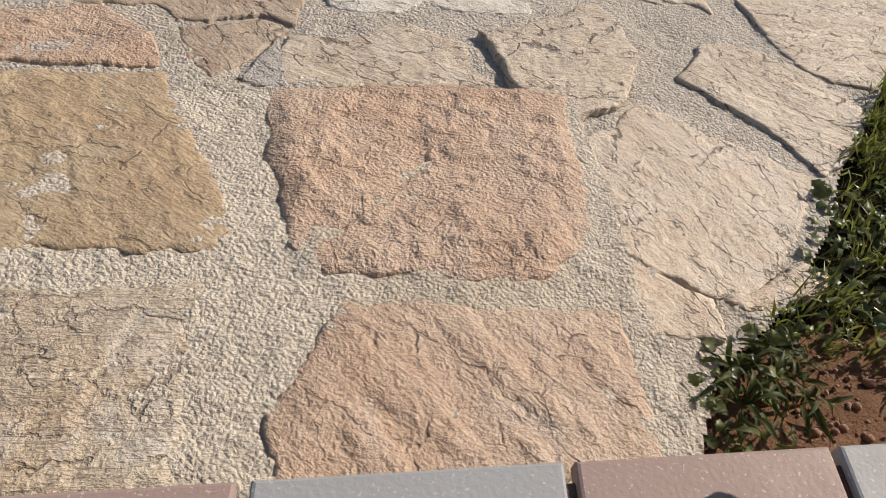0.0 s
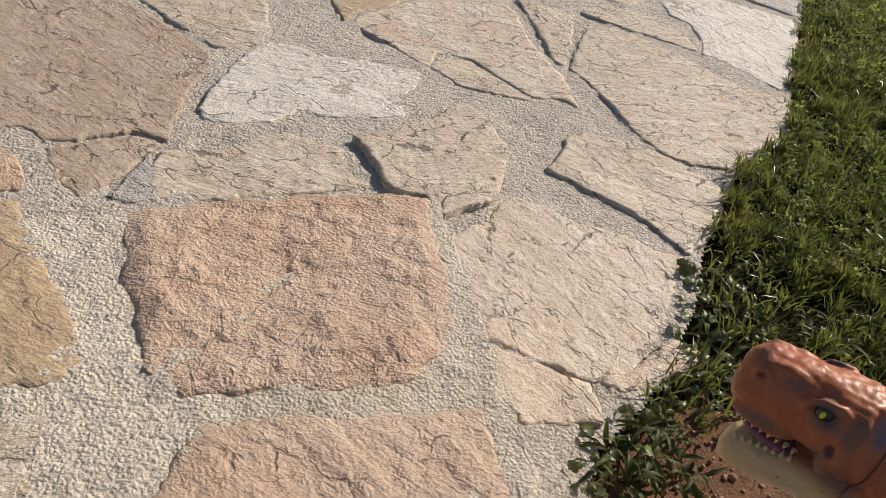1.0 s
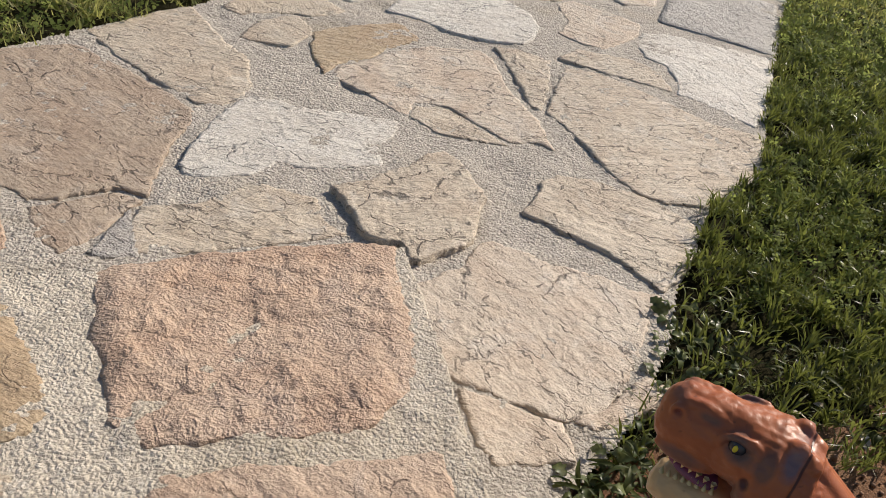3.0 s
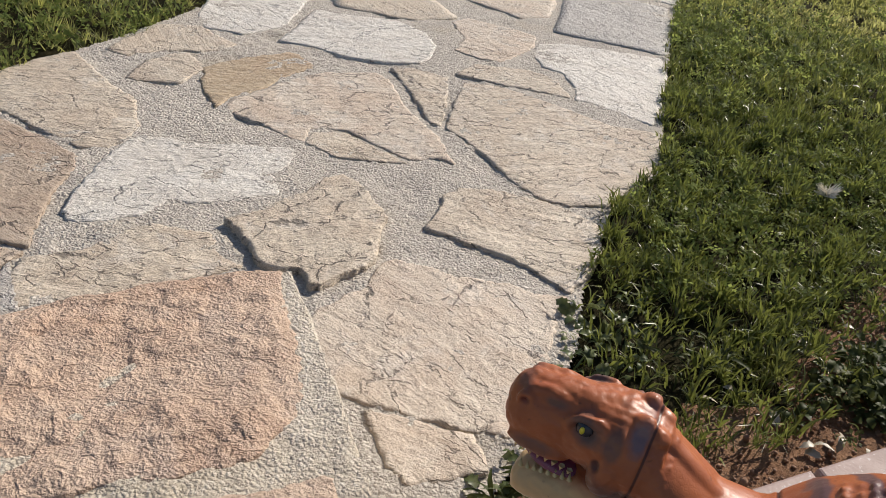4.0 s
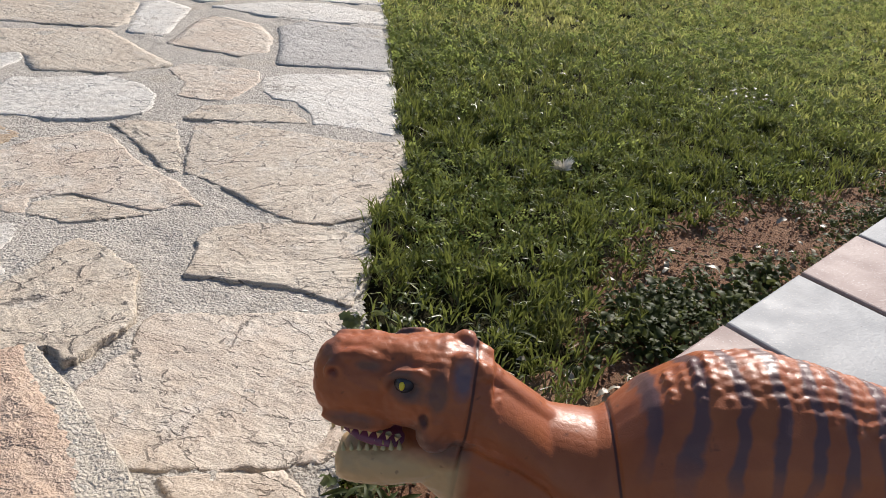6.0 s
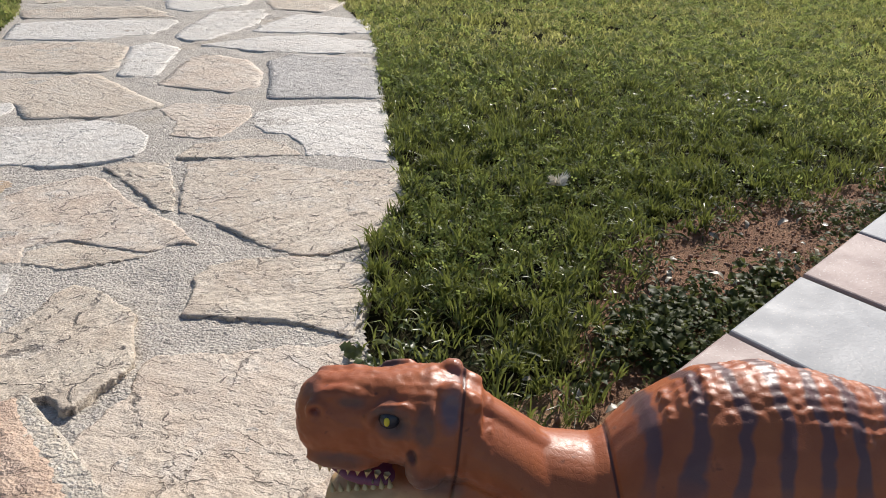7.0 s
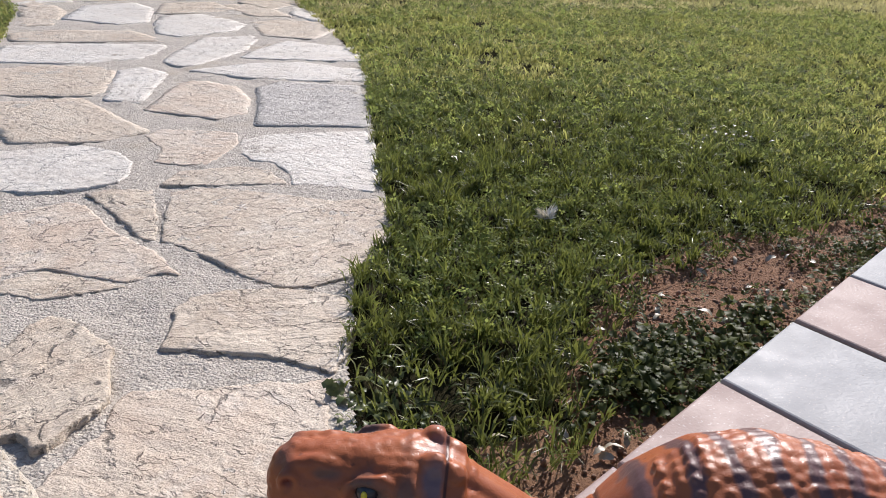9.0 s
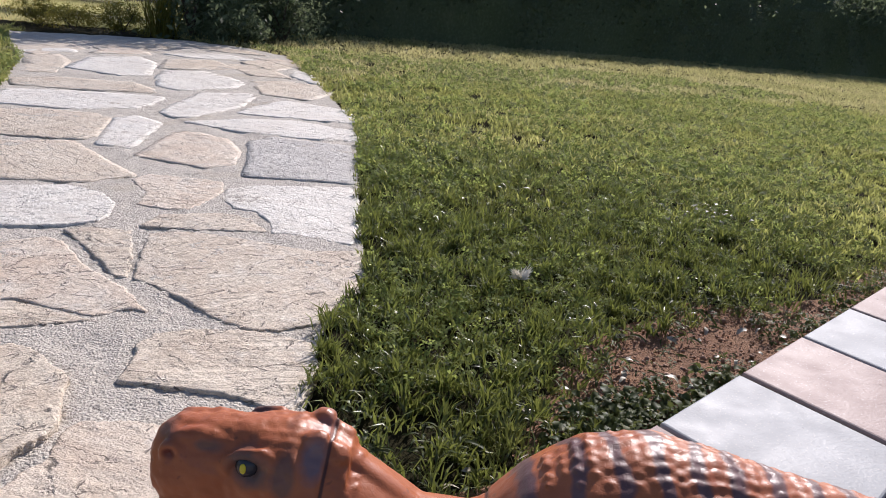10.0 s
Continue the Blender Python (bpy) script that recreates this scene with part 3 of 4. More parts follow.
    rng = random.Random(seed)
    bm = bmesh.new()
    rows = 7
    left, mid, right = [], [], []
    for k in range(rows + 1):
        u = k / rows
        half = wide / 2 * math.sin(math.pi * min(1.0, u * 0.93 + 0.06)) ** 0.8 * (1 + lobes * (1 if k % 2 else -1)) * rng.uniform(0.85, 1.15)
        lift = math.sin(u * math.pi) * long * 0.16 - u * u * long * 0.25
        mid.append(bm.verts.new((u * long, 0, lift)))
        left.append(bm.verts.new((u * long, half, lift + cup * half + rng.uniform(-1, 1) * wide * 0.06)))
        right.append(bm.verts.new((u * long, -half, lift + cup * half + rng.uniform(-1, 1) * wide * 0.06)))
    for k in range(rows):
        for a, b in ((mid, left), (right, mid)):
            bm.faces.new((a[k], a[k + 1], b[k + 1], b[k])).smooth = True
    mesh = bpy.data.meshes.new(name)
    bm.to_mesh(mesh)
    bm.free()
    mesh.materials.append(material)
    return mesh


WEED_LEAVES = [leaf_mesh("leaf", WEED, 0.034, 0.024, 0.25, 0.20, s) for s in range(5)]
PALE_LEAVES = [leaf_mesh("leaf", PALE_WEED, 0.038, 0.026, 0.35, 0.22, s + 40) for s in range(5)]
NARROW_LEAVES = [leaf_mesh("leaf", WEED, 0.06, 0.010, 0.4, 0.04, s + 9) for s in range(3)]
DRY_LEAVES = [leaf_mesh("dry_leaf", DRY, 0.045, 0.020, 0.25, 0.16, s + 20) for s in range(4)]


def weed_plant(x, y, size, count, label, seed, meshes=None):
    rng = random.Random(seed)
    plant = tagged(new("weed_plant"), label, "weed", "weeds in the soil bed")
    plant.location = (x, y, -0.035)
    for k in range(count):
        leaf = new("leaf", rng.choice(meshes or WEED_LEAVES))
        leaf.parent = plant
        turn = k * 2.4 + rng.uniform(-0.5, 0.5)
        reach = size * rng.uniform(0.1, 0.8) * (0.3 + k / count)
        scale = rng.uniform(0.55, 1.15) * size / 0.07
        leaf.matrix_basis = (Matrix.Translation((math.cos(turn) * reach, math.sin(turn) * reach, rng.uniform(0.004, 0.05) * size / 0.06 * (1.2 - 0.6 * k / count)))
                             @ Euler((rng.uniform(-0.8, 0.8), rng.uniform(-0.6, 0.5), turn + rng.uniform(-0.6, 0.6))).to_matrix().to_4x4()
                             @ Matrix.Scale(scale, 4))
    return plant


def build_weeds():
    rng = random.Random(5)
    leafy = "broad-leaved green weed with curled pale leaves beside the path"
    for n, (x, y) in enumerate([(0.80, 1.13), (0.88, 1.22), (0.93, 1.33), (0.98, 1.43), (1.05, 1.36), (1.00, 1.24), (0.92, 1.12), (1.08, 1.48),
                                (0.74, 1.00), (0.66, 0.91), (0.84, 1.02), (0.58, 0.82), (0.52, 0.73), (0.62, 0.80), (0.72, 0.92), (0.55, 0.62), (0.94, 1.02), (0.90, 1.42), (0.86, 1.32)]):
        weed_plant(x, y, rng.uniform(0.060, 0.078), rng.randint(11, 15), leafy, n, PALE_LEAVES)
    dark = "dense dark-green weed with small crinkled leaves"
    for n in range(82):
        x = rng.uniform(1.42, 2.3)
        y = 0.86 + (x - 1.42) * 0.36 + rng.uniform(0.06, 0.42)
        if (x > 1.9 and y > 1.42 + 0.1 * (x - 1.9)) or (x < 1.56 and y < 1.12):
            continue
        weed_plant(x, y, rng.uniform(0.055, 0.085), rng.randint(12, 16), dark, 400 + n)
    low = "low dusty weed with crinkled leaves on bare soil"
    for n in range(150):
        x = rng.uniform(1.35, 4.8)
        y = 0.72 + (x - 1.45) * 0.37 + abs(rng.gauss(0.12, 0.26))
        if 1.95 < x < 2.7 and y > 1.30 + 0.2 * (x - 1.95) and rng.random() < 0.85 or (x < 1.55 and y < 1.10):
            continue
        if not on_terrace(np.array(x), np.array(y), 0.07):
            weed_plant(x, y, rng.uniform(0.045, 0.075), rng.randint(8, 13), low, 100 + n)
    bush = "small leafy weed bush growing against the path"
    for n, (x, y) in enumerate([(0.60, 0.72), (0.66, 0.80), (0.58, 0.80), (0.70, 0.88), (0.63, 0.64), (0.72, 0.78)]):
        weed_plant(x, y, 0.075, 26, bush, 600 + n, NARROW_LEAVES)
    tuft = "tuft of narrow weed leaves at the edge of the grass"
    for n in range(44):
        x = rng.uniform(1.1, 3.2)
        y = 1.25 + (x - 1.2) * 0.46 + rng.uniform(-0.12, 0.18)
        weed_plant(x, y, rng.uniform(0.05, 0.08), rng.randint(7, 12), tuft, 200 + n, NARROW_LEAVES)


build_weeds()


def bed_seedlings():
    """Small weed leaves between the plants and on the bare soil, too many to count."""
    x, y, rng = scatter(1.3, 5.0, 0.7, 3.2, 2600, 15)
    k = inside(x, y, BED_RING) & ~on_terrace(x, y, 0.03) & (layers(x * 5, y * 5, 66, 3) > np.where((x < 1.58) & (y < 1.12) | (x > 1.8) & (x < 2.8) & (y > 1.40), 0.66, 0.46))
    clover_patch("seedlings", (x[k], y[k]), 0.013, "small dark weed seedlings spread over the soil bed", 15, WEED, "weeds")


bed_seedlings()


def fallen_leaves():
    rng = random.Random(8)
    label = "curled dry leaf, pale with a painted sun glint, lying on the ground"
    for n in range(190):
        # From 150 on: a cluster of pale leaves in place of bright glints.
        if n >= 150:
            x, y, z = 3.86 + rng.gauss(0, 0.16), 3.06 + rng.gauss(0, 0.10), 0.03
        elif n < 100:
            x = rng.uniform(1.1, 3.2)
            y = 1.05 + (x - 1.2) * 0.45 + rng.uniform(-0.35, 0.3)
            z = -0.015
        else:
            x, y, z = rng.uniform(1.4, 6.5), rng.uniform(2.2, 6.5), 0.015
        if on_terrace(np.array(x), np.array(y), 0.05) or inside(np.array([x]), np.array([y]), PATH_RING)[0]:
            continue
        leaf = tagged(new("dry_leaf", rng.choice(DRY_LEAVES)), label, "leaf", "fallen leaves")
        leaf.matrix_world = pose(x, y, z, rng.uniform(-40, 40), rng.uniform(-30, 30), rng.uniform(0, 360)) @ Matrix.Scale(rng.uniform(0.5, 1.1), 4)


fallen_leaves()


def build_feather():
    rng = random.Random(4)
    bm = bmesh.new()
    for n in range(300):
        a, long = rng.uniform(0, 6.28), rng.uniform(0.018, 0.052)
        rise = rng.uniform(0.1, 1.1)
        tip = Vector((math.cos(a) * long, math.sin(a) * long * 0.7, rise * long))
        side = Vector((-math.sin(a), math.cos(a), 0)) * 0.0016
        foot = Vector((rng.uniform(-0.008, 0.008), rng.uniform(-0.006, 0.006), 0))
        v = [bm.verts.new(foot - side), bm.verts.new(foot + side), bm.verts.new(foot + tip * 0.6 + side * 1.2 + Vector((0, 0, 0.004))), bm.verts.new(foot + tip)]
        bm.faces.new(v)
    feather = part("feather", bm, FEATHER, None)
    feather.location = (2.006, 2.194, 0.052)
    tagged(feather, "fluffy white down feather lying on the grass", "feather")


build_feather()


def small_stones():
    """Crumbs and pebbles strewn on the bare soil, each a rough little lump."""
    x, y, rng = scatter(0.7, 3.4, 0.6, 2.1, 1500, 3)
    keep = inside(x, y, BED_RING) & ~on_terrace(x, y, 0.03)
    x, y = x[keep], y[keep]
    n = len(x)
    r = rng.uniform(0.002, 0.0065, n) * np.where(rng.uniform(0, 1, n) < 0.07, 2.2, 1)
    ball_bm = bmesh.new()
    bmesh.ops.create_icosphere(ball_bm, subdivisions=1, radius=1.0)
    shape = np.array([v.co for v in ball_bm.verts])
    sides = np.array([[v.index for v in f.verts] for f in ball_bm.faces])
    ball_bm.free()
    stretch = rng.uniform(0.6, 1.3, (n, 1, 3)) * rng.uniform(0.8, 1.2, (n, len(shape), 1))
    verts = shape[None] * r[:, None, None] * stretch + np.stack([x, y, -0.031 + r * 0.2], 1)[:, None]
    loops = (np.arange(n)[:, None, None] * len(shape) + sides[None]).ravel()
    mesh = raw_mesh("soil_crumbs", verts.reshape(-1, 3), loops, np.arange(0, len(loops), 3), PEBBLE)
    tagged(new("soil_crumbs", mesh), "crumbs of dry soil and small pebbles on the bare bed", "pebbles", kind="stuff")


small_stones()


# ---- far end of the garden ----
def leaf_cloud(name, centre, size, count, leaf, material, seed, stretch=1.0):
    """A crown of many small leaves gathered in clumps, with gaps and an uneven outline."""
    rng = np.random.default_rng(seed)
    clumps = rng.normal(0, 0.42, (max(8, count // 90), 3)).clip(-1, 1)
    which = rng.integers(0, len(clumps), count)
    spot = clumps[which] + rng.normal(0, 0.16, (count, 3))
    spot = spot * np.asarray(size) + np.asarray(centre)
    spot[:, 2] = np.maximum(spot[:, 2], 0.0)
    out = rng.normal(0, 1, (count, 3))
    out /= np.linalg.norm(out, axis=1, keepdims=True)
    side = np.cross(out, rng.normal(0, 1, (count, 3)))
    side /= np.linalg.norm(side, axis=1, keepdims=True)
    long = leaf * rng.uniform(0.6, 1.4, (count, 1)) * stretch
    wide = leaf * 0.28 * rng.uniform(0.7, 1.3, (count, 1))
    verts = np.stack([spot - out * long / 2, spot + side * wide, spot + out * long / 2, spot - side * wide], 1).reshape(-1, 3)
    return raw_mesh(name, verts, np.arange(4 * count), np.arange(0, 4 * count, 4), material)


def shrub(x, y, wide, tall, count, leaf, material, label, seed, category="shrub"):
    bush = tagged(new(category.replace(" ", "_")), label, category, "shrubs at the lawn's far edge")
    bush.location = (x, y, -0.04)
    rng = random.Random(seed)
    for n in range(5):
        bm = bmesh.new()
        a = rng.uniform(0, 6.28)
        top = Vector((math.cos(a) * wide * 0.3, math.sin(a) * wide * 0.3, tall * rng.uniform(0.5, 0.8)))
        rings = []
        for k in range(5):
            u = k / 4
            r = 0.03 * tall * (1 - 0.75 * u)
            mid = top * u + Vector((math.sin(u * 5 + n) * 0.05, math.cos(u * 4 + n) * 0.05, 0)) * tall * u
            rings.append([bm.verts.new(mid + Vector((math.cos(b * 1.257) * r, math.sin(b * 1.257) * r, 0))) for b in range(5)])
        for low, high in zip(rings, rings[1:]):
            for k in range(5):
                bm.faces.new((low[k - 1], low[k], high[k], high[k - 1]))
        part("stem", bm, BARK, bush)
    crown = new("crown", leaf_cloud("crown", (0, 0, tall * 0.5), (wide * 0.62, wide * 0.55, tall * 0.52), count, leaf, material, seed))
    crown.parent = bush
    return bush


def hedge_core(name, points, tall, thick):
    """The dark woody inside of the hedge, lumpy, that lets no light through."""
    bm = bmesh.new()
    rows = []
    for n, (x, y) in enumerate(points):
        row = []
        for k in range(9):
            a = math.pi * k / 8
            lump = 1 + 0.25 * noise.noise((x * 1.3, y * 1.3, k * 0.9))
            row.append(bm.verts.new((x + math.cos(a) * thick * 0.3 * lump, y + math.cos(a) * thick * lump, -0.05 + tall * math.sin(a) ** 0.5 * lump)))
        rows.append(row)
    for a, b in zip(rows, rows[1:]):
        for k in range(8):
            bm.faces.new((a[k], a[k + 1], b[k + 1], b[k]))
    return part(name, bm, SHRUB, None)


def build_far_end():
    line = [(2.9 + t * 1.2 + 0.9 * max(0, t - 3), 12.6 + 4.4 * (1 - math.exp(-t / 3.2)) + 0.03 * t) for t in np.arange(0, 18.1, 0.5)]
    hedge = tagged(new("hedge"), "tall dense dark-green hedge in shade along the lawn", "hedge")
    core = hedge_core("thicket", line, 2.6, 0.7)
    core.parent = hedge
    for n, (x, y) in enumerate(line[::2]):
        clump = new("foliage", leaf_cloud("foliage", (x, y - 0.25, 1.5), (1.7, 0.95, 1.75), 4200, 0.11, SHRUB, 300 + n))
        clump.parent = hedge
    for n, (x, y, w, h) in enumerate([(3.3, 11.6, 0.7, 0.55), (2.7, 12.0, 0.9, 1.3), (4.1, 12.4, 1.0, 1.0)]):
        shrub(x, y, w, h, 2600, 0.05, SHRUB, "dark leafy shrub at the end of the path", 40 + n)
    for n, (x, y, w, h) in enumerate([(1.75, 12.0, 0.6, 0.42), (1.15, 12.1, 0.7, 0.36), (0.75, 12.5, 0.6, 0.34)]):
        shrub(x, y, w, h, 2400, 0.03, GOLDEN, "low golden-green conifer shrub beyond the path", 60 + n)
    shrub(-0.35, 11.9, 0.9, 1.6, 5200, 0.04, GOLDEN, "tall yellowish-green conifer shrub beside the path's end", 70)
    # strap-leaved clump
    rng = np.random.default_rng(9)
    n = 140
    spread = rng.normal(0, 0.10, (n, 2))
    reeds = blades("reed_clump", 2.25 + spread[:, 0], 12.0 + spread[:, 1], -0.04 + np.zeros(n), rng.uniform(0.45, 0.95, n), rng.uniform(0.012, 0.022, n), GOLDEN,
                   "clump of tall strap-shaped reed leaves", "reeds", 0.6, 9)
    reeds["kind"] = ""
    # a strip of road beyond the garden
    bm = bmesh.new()
    rounded_box(bm, -14.0, 2.2, 21.0, 27.0, -0.4, 0.02, 0.03)
    tagged(part("road", bm, ASPHALT, None), "grey asphalt drive beyond the garden", "road", kind="structure")
    x, y, rng2 = scatter(-6, 2.6, 12.6, 20.8, 700, 15)
    blades("lawn_grass", x, y, -0.035 + 0 * x, rng2.uniform(0.04, 0.1, len(x)), rng2.uniform(0.015, 0.03, len(x)), FAR_GRASS,
           "strip of rough grass beyond the shrubs", "grass", 0.9, 15, True)


build_far_end()


# ---- toy dinosaur ----
def toy_material():
    """Painted soft plastic: orange-brown hide, dusky stripes over the back, pale throat."""
    m = Nodes("painted_orange_rubber")
    at = m.add("TexCoord").outputs["Object"]
    axes = m.add("SeparateXYZ", {0: at})
    s, z = axes.outputs[0], axes.outputs[2]
    soft = m.noise(at, 26.0, 4.0)
    pores = m.noise(at, 240.0, 3.0)
    base = m.mix(m.span(soft, 0.35, 0.7), (0.40, 0.118, 0.038), (0.32, 0.085, 0.028))
    wobble = m.maths("ADD", s, m.maths("MULTIPLY", m.span(m.noise(at, 18.0, 3.0), 0.2, 0.8, -0.5, 0.5), 0.02))
    wave = m.maths("SINE", m.maths("MULTIPLY", wobble, 230.0))
    stripe = m.maths("MULTIPLY", m.span(wave, 0.1, 0.7), m.span(s, 0.14, 0.17))
    stripe = m.maths("MULTIPLY", stripe, m.span(m.maths("ADD", z, m.maths("MULTIPLY", soft, 0.03)), 0.20, 0.235))
    base = m.mix(m.maths("MULTIPLY", stripe, 0.8), base, (0.085, 0.06, 0.07))
    # dusky marks on the face, behind the nostril and round the eye
    def mark(colour, px, pz, rx, rz, much, edge=0.5):
        """A soft painted patch, an uneven oval on the side of the head."""
        dx = m.maths("DIVIDE", m.maths("SUBTRACT", s, px), rx)
        dz = m.maths("DIVIDE", m.maths("SUBTRACT", z, pz), rz)
        off = m.maths("SQRT", m.maths("ADD", m.maths("POWER", dx, 2.0), m.maths("POWER", dz, 2.0)))
        off = m.maths("ADD", off, m.span(soft, 0.2, 0.8, -0.6, 0.6))
        return m.mix(m.span(off, 1.0 - edge, 1.0, much, 0.0), base, colour)

    for px, pz, rx, rz, much in ((-0.042, 0.236, 0.018, 0.0065, 0.75), (-0.012, 0.229, 0.018, 0.016, 0.95), (0.012, 0.228, 0.009, 0.020, 0.7), (-0.050, 0.187, 0.024, 0.008, 0.6),
                                 (0.006, 0.184, 0.034, 0.018, 0.7), (0.026, 0.172, 0.018, 0.020, 0.6), (-0.070, 0.238, 0.010, 0.008, 0.45)):
        base = mark((0.105, 0.062, 0.050), px, pz, rx, rz, much)
    base = mark((0.14, 0.12, 0.14), 0.030, 0.238, 0.010, 0.014, 0.75)
    # Nostril and ear hole: shade inside the dents is put into the colour.
    base = mark((0.16, 0.035, 0.022), -0.0665, 0.227, 0.006, 0.006, 0.95)
    base = mark((0.07, 0.018, 0.014), 0.004, 0.206, 0.005, 0.007, 0.95)
    # Moulded seams: the grooves' shade is drawn as thin dark lines.
    for at_s, lean in ((0.036, 0.05), (0.147, -0.25)):
        seam = m.maths("ABSOLUTE", m.maths("SUBTRACT", s, m.maths("MULTIPLY_ADD", m.maths("SUBTRACT", z, 0.2), lean, at_s)))
        base = m.mix(m.span(seam, 0.0006, 0.0016, 0.9, 0.0), base, (0.06, 0.016, 0.01))
    pale = m.maths("MULTIPLY", m.span(m.maths("ADD", z, m.maths("MULTIPLY", soft, 0.012)), 0.176, 0.160), m.span(s, 0.045, 0.03))
    base = m.mix(pale, base, (0.55, 0.36, 0.17))
    base = m.mix(m.span(m.noise(at, 90.0, 2.0), 0.68, 0.74, 0.0, 0.5), base, (0.10, 0.035, 0.02))
    creases = m.add("TexVoronoi", {"Vector": at, "Scale": 230.0}, feature="DISTANCE_TO_EDGE").outputs["Distance"]
    n = m.bump(m.span(creases, 0.0, 0.12), 0.12, 0.0006)
    n = m.bump(pores, 0.25, 0.0008, n)
    m.set(base_color=base, roughness=m.span(pores, 0.3, 0.7, 0.36, 0.52), normal=n)
    m.put(m.shader.inputs["Specular IOR Level"], 0.4)
    return m.mat


def tube(bm, rings, sides=20, power=1.0):
    """A skin over oval rings (x, y, z, half width, half height, tilt in degrees)."""
    rows = []
    for x, y, z, w, h, tilt in rings:
        c, s = math.cos(radians(tilt)), math.sin(radians(tilt))
        row = []
        for k in range(sides):
            a = 2 * math.pi * k / sides
            u, v = math.cos(a) * w, math.sin(a) * h
            row.append(bm.verts.new((x - v * s, y + u, z + v * c)))
        rows.append(row)
    for low, high in zip(rows, rows[1:]):
        for k in range(sides):
            bm.faces.new((low[k - 1], low[k], high[k], high[k - 1]))
    bm.faces.new(rows[0][::-1])
    bm.faces.new(rows[-1])


def ball(bm, x, y, z, rx, ry, rz, detail=2):
    for v in bmesh.ops.create_icosphere(bm, subdivisions=detail, radius=1.0)["verts"]:
        v.co = Vector((x + v.co.x * rx, y + v.co.y * ry, z + v.co.z * rz))


def build_toy():
    """Built along x with the snout at negative x, standing on z = 0."""
    bm = bmesh.new()
    # skull and snout
    tube(bm, [(-0.083, 0, 0.209, 0.011, 0.015, 0), (-0.079, 0, 0.209, 0.020, 0.025, 0), (-0.069, 0, 0.210, 0.026, 0.033, 0), (-0.050, 0, 0.211, 0.029, 0.034, 0),
              (-0.030, 0, 0.212, 0.030, 0.035, 0), (-0.008, 0, 0.213, 0.036, 0.036, 0), (0.014, 0, 0.212, 0.042, 0.039, 0), (0.034, 0, 0.206, 0.043, 0.040, 0),
              (0.052, 0, 0.200, 0.037, 0.038, 0)], 36)
    # brow ridges, cheek, crest, lips, nostril rims
    for side in (-1, 1):
        ball(bm, -0.010, side * 0.0290, 0.2350, 0.0165, 0.0055, 0.0075)
        ball(bm, 0.004, side * 0.0300, 0.2280, 0.0060, 0.0060, 0.0110)
        ball(bm, -0.026, side * 0.0270, 0.2270, 0.0055, 0.0050, 0.0090)
        ball(bm, 0.018, side * 0.0310, 0.2200, 0.0080, 0.0095, 0.0200)
        ball(bm, -0.044, side * 0.0130, 0.2360, 0.0300, 0.0090, 0.0080)
        ball(bm, 0.014, side * 0.0340, 0.1960, 0.0160, 0.0120, 0.0220)
        ball(bm, 0.030, side * 0.0150, 0.2440, 0.0110, 0.0090, 0.0090)
        ball(bm, 0.041, side * 0.0130, 0.2360, 0.0120, 0.0120, 0.0085)
        ball(bm, -0.046, side * 0.0210, 0.1870, 0.0300, 0.0085, 0.0095)
        ball(bm, -0.066, side * 0.0200, 0.2270, 0.0090, 0.0050, 0.0090)
    ball(bm, -0.008, 0, 0.2300, 0.034, 0.0315, 0.0165)
    ball(bm, -0.048, 0, 0.2280, 0.032, 0.0250, 0.0150)
    # lower jaw with its heavy chin
    tube(bm, [(-0.062, 0, 0.138, 0.011, 0.011, -14), (-0.057, 0, 0.135, 0.020, 0.020, -14), (-0.042, 0, 0.136, 0.025, 0.025, -14), (-0.015, 0, 0.144, 0.029, 0.029, -14),
              (0.010, 0, 0.154, 0.032, 0.033, -14), (0.034, 0, 0.168, 0.033, 0.036, -8)], 28)
    # neck, and the deep throat below it
    tube(bm, [(0.022, 0, 0.206, 0.036, 0.036, 10), (0.044, 0, 0.199, 0.040, 0.044, 20), (0.068, 0, 0.189, 0.041, 0.049, 28), (0.094, 0, 0.172, 0.042, 0.054, 30),
              (0.118, 0, 0.150, 0.047, 0.052, 22), (0.140, 0, 0.140, 0.054, 0.055, 4), (0.172, 0, 0.148, 0.062, 0.060, 0)], 40)
    tube(bm, [(-0.004, 0, 0.152, 0.024, 0.024, 0), (0.024, 0, 0.148, 0.032, 0.040, 0), (0.060, 0, 0.134, 0.037, 0.056, 0), (0.100, 0, 0.116, 0.043, 0.066, 0), (0.145, 0, 0.112, 0.050, 0.062, 0)], 28)
    # the nape's thin crest
    tube(bm, [(0.036, 0, 0.222, 0.010, 0.022, 20), (0.062, 0, 0.216, 0.012, 0.024, 32), (0.086, 0, 0.202, 0.012, 0.024, 38), (0.108, 0, 0.184, 0.012, 0.020, 30), (0.130, 0, 0.172, 0.010, 0.016, 10)], 16)
    # trunk, hips and tail
    tube(bm, [(0.118, 0, 0.138, 0.038, 0.040, 0), (0.142, 0, 0.136, 0.056, 0.058, 0), (0.172, 0, 0.155, 0.070, 0.076, 0), (0.210, 0, 0.172, 0.076, 0.086, 0),
              (0.255, 0, 0.180, 0.077, 0.086, 0), (0.300, 0, 0.180, 0.070, 0.080, 0), (0.345, 0, 0.184, 0.058, 0.066, 0), (0.400, 0, 0.192, 0.043, 0.050, 0),
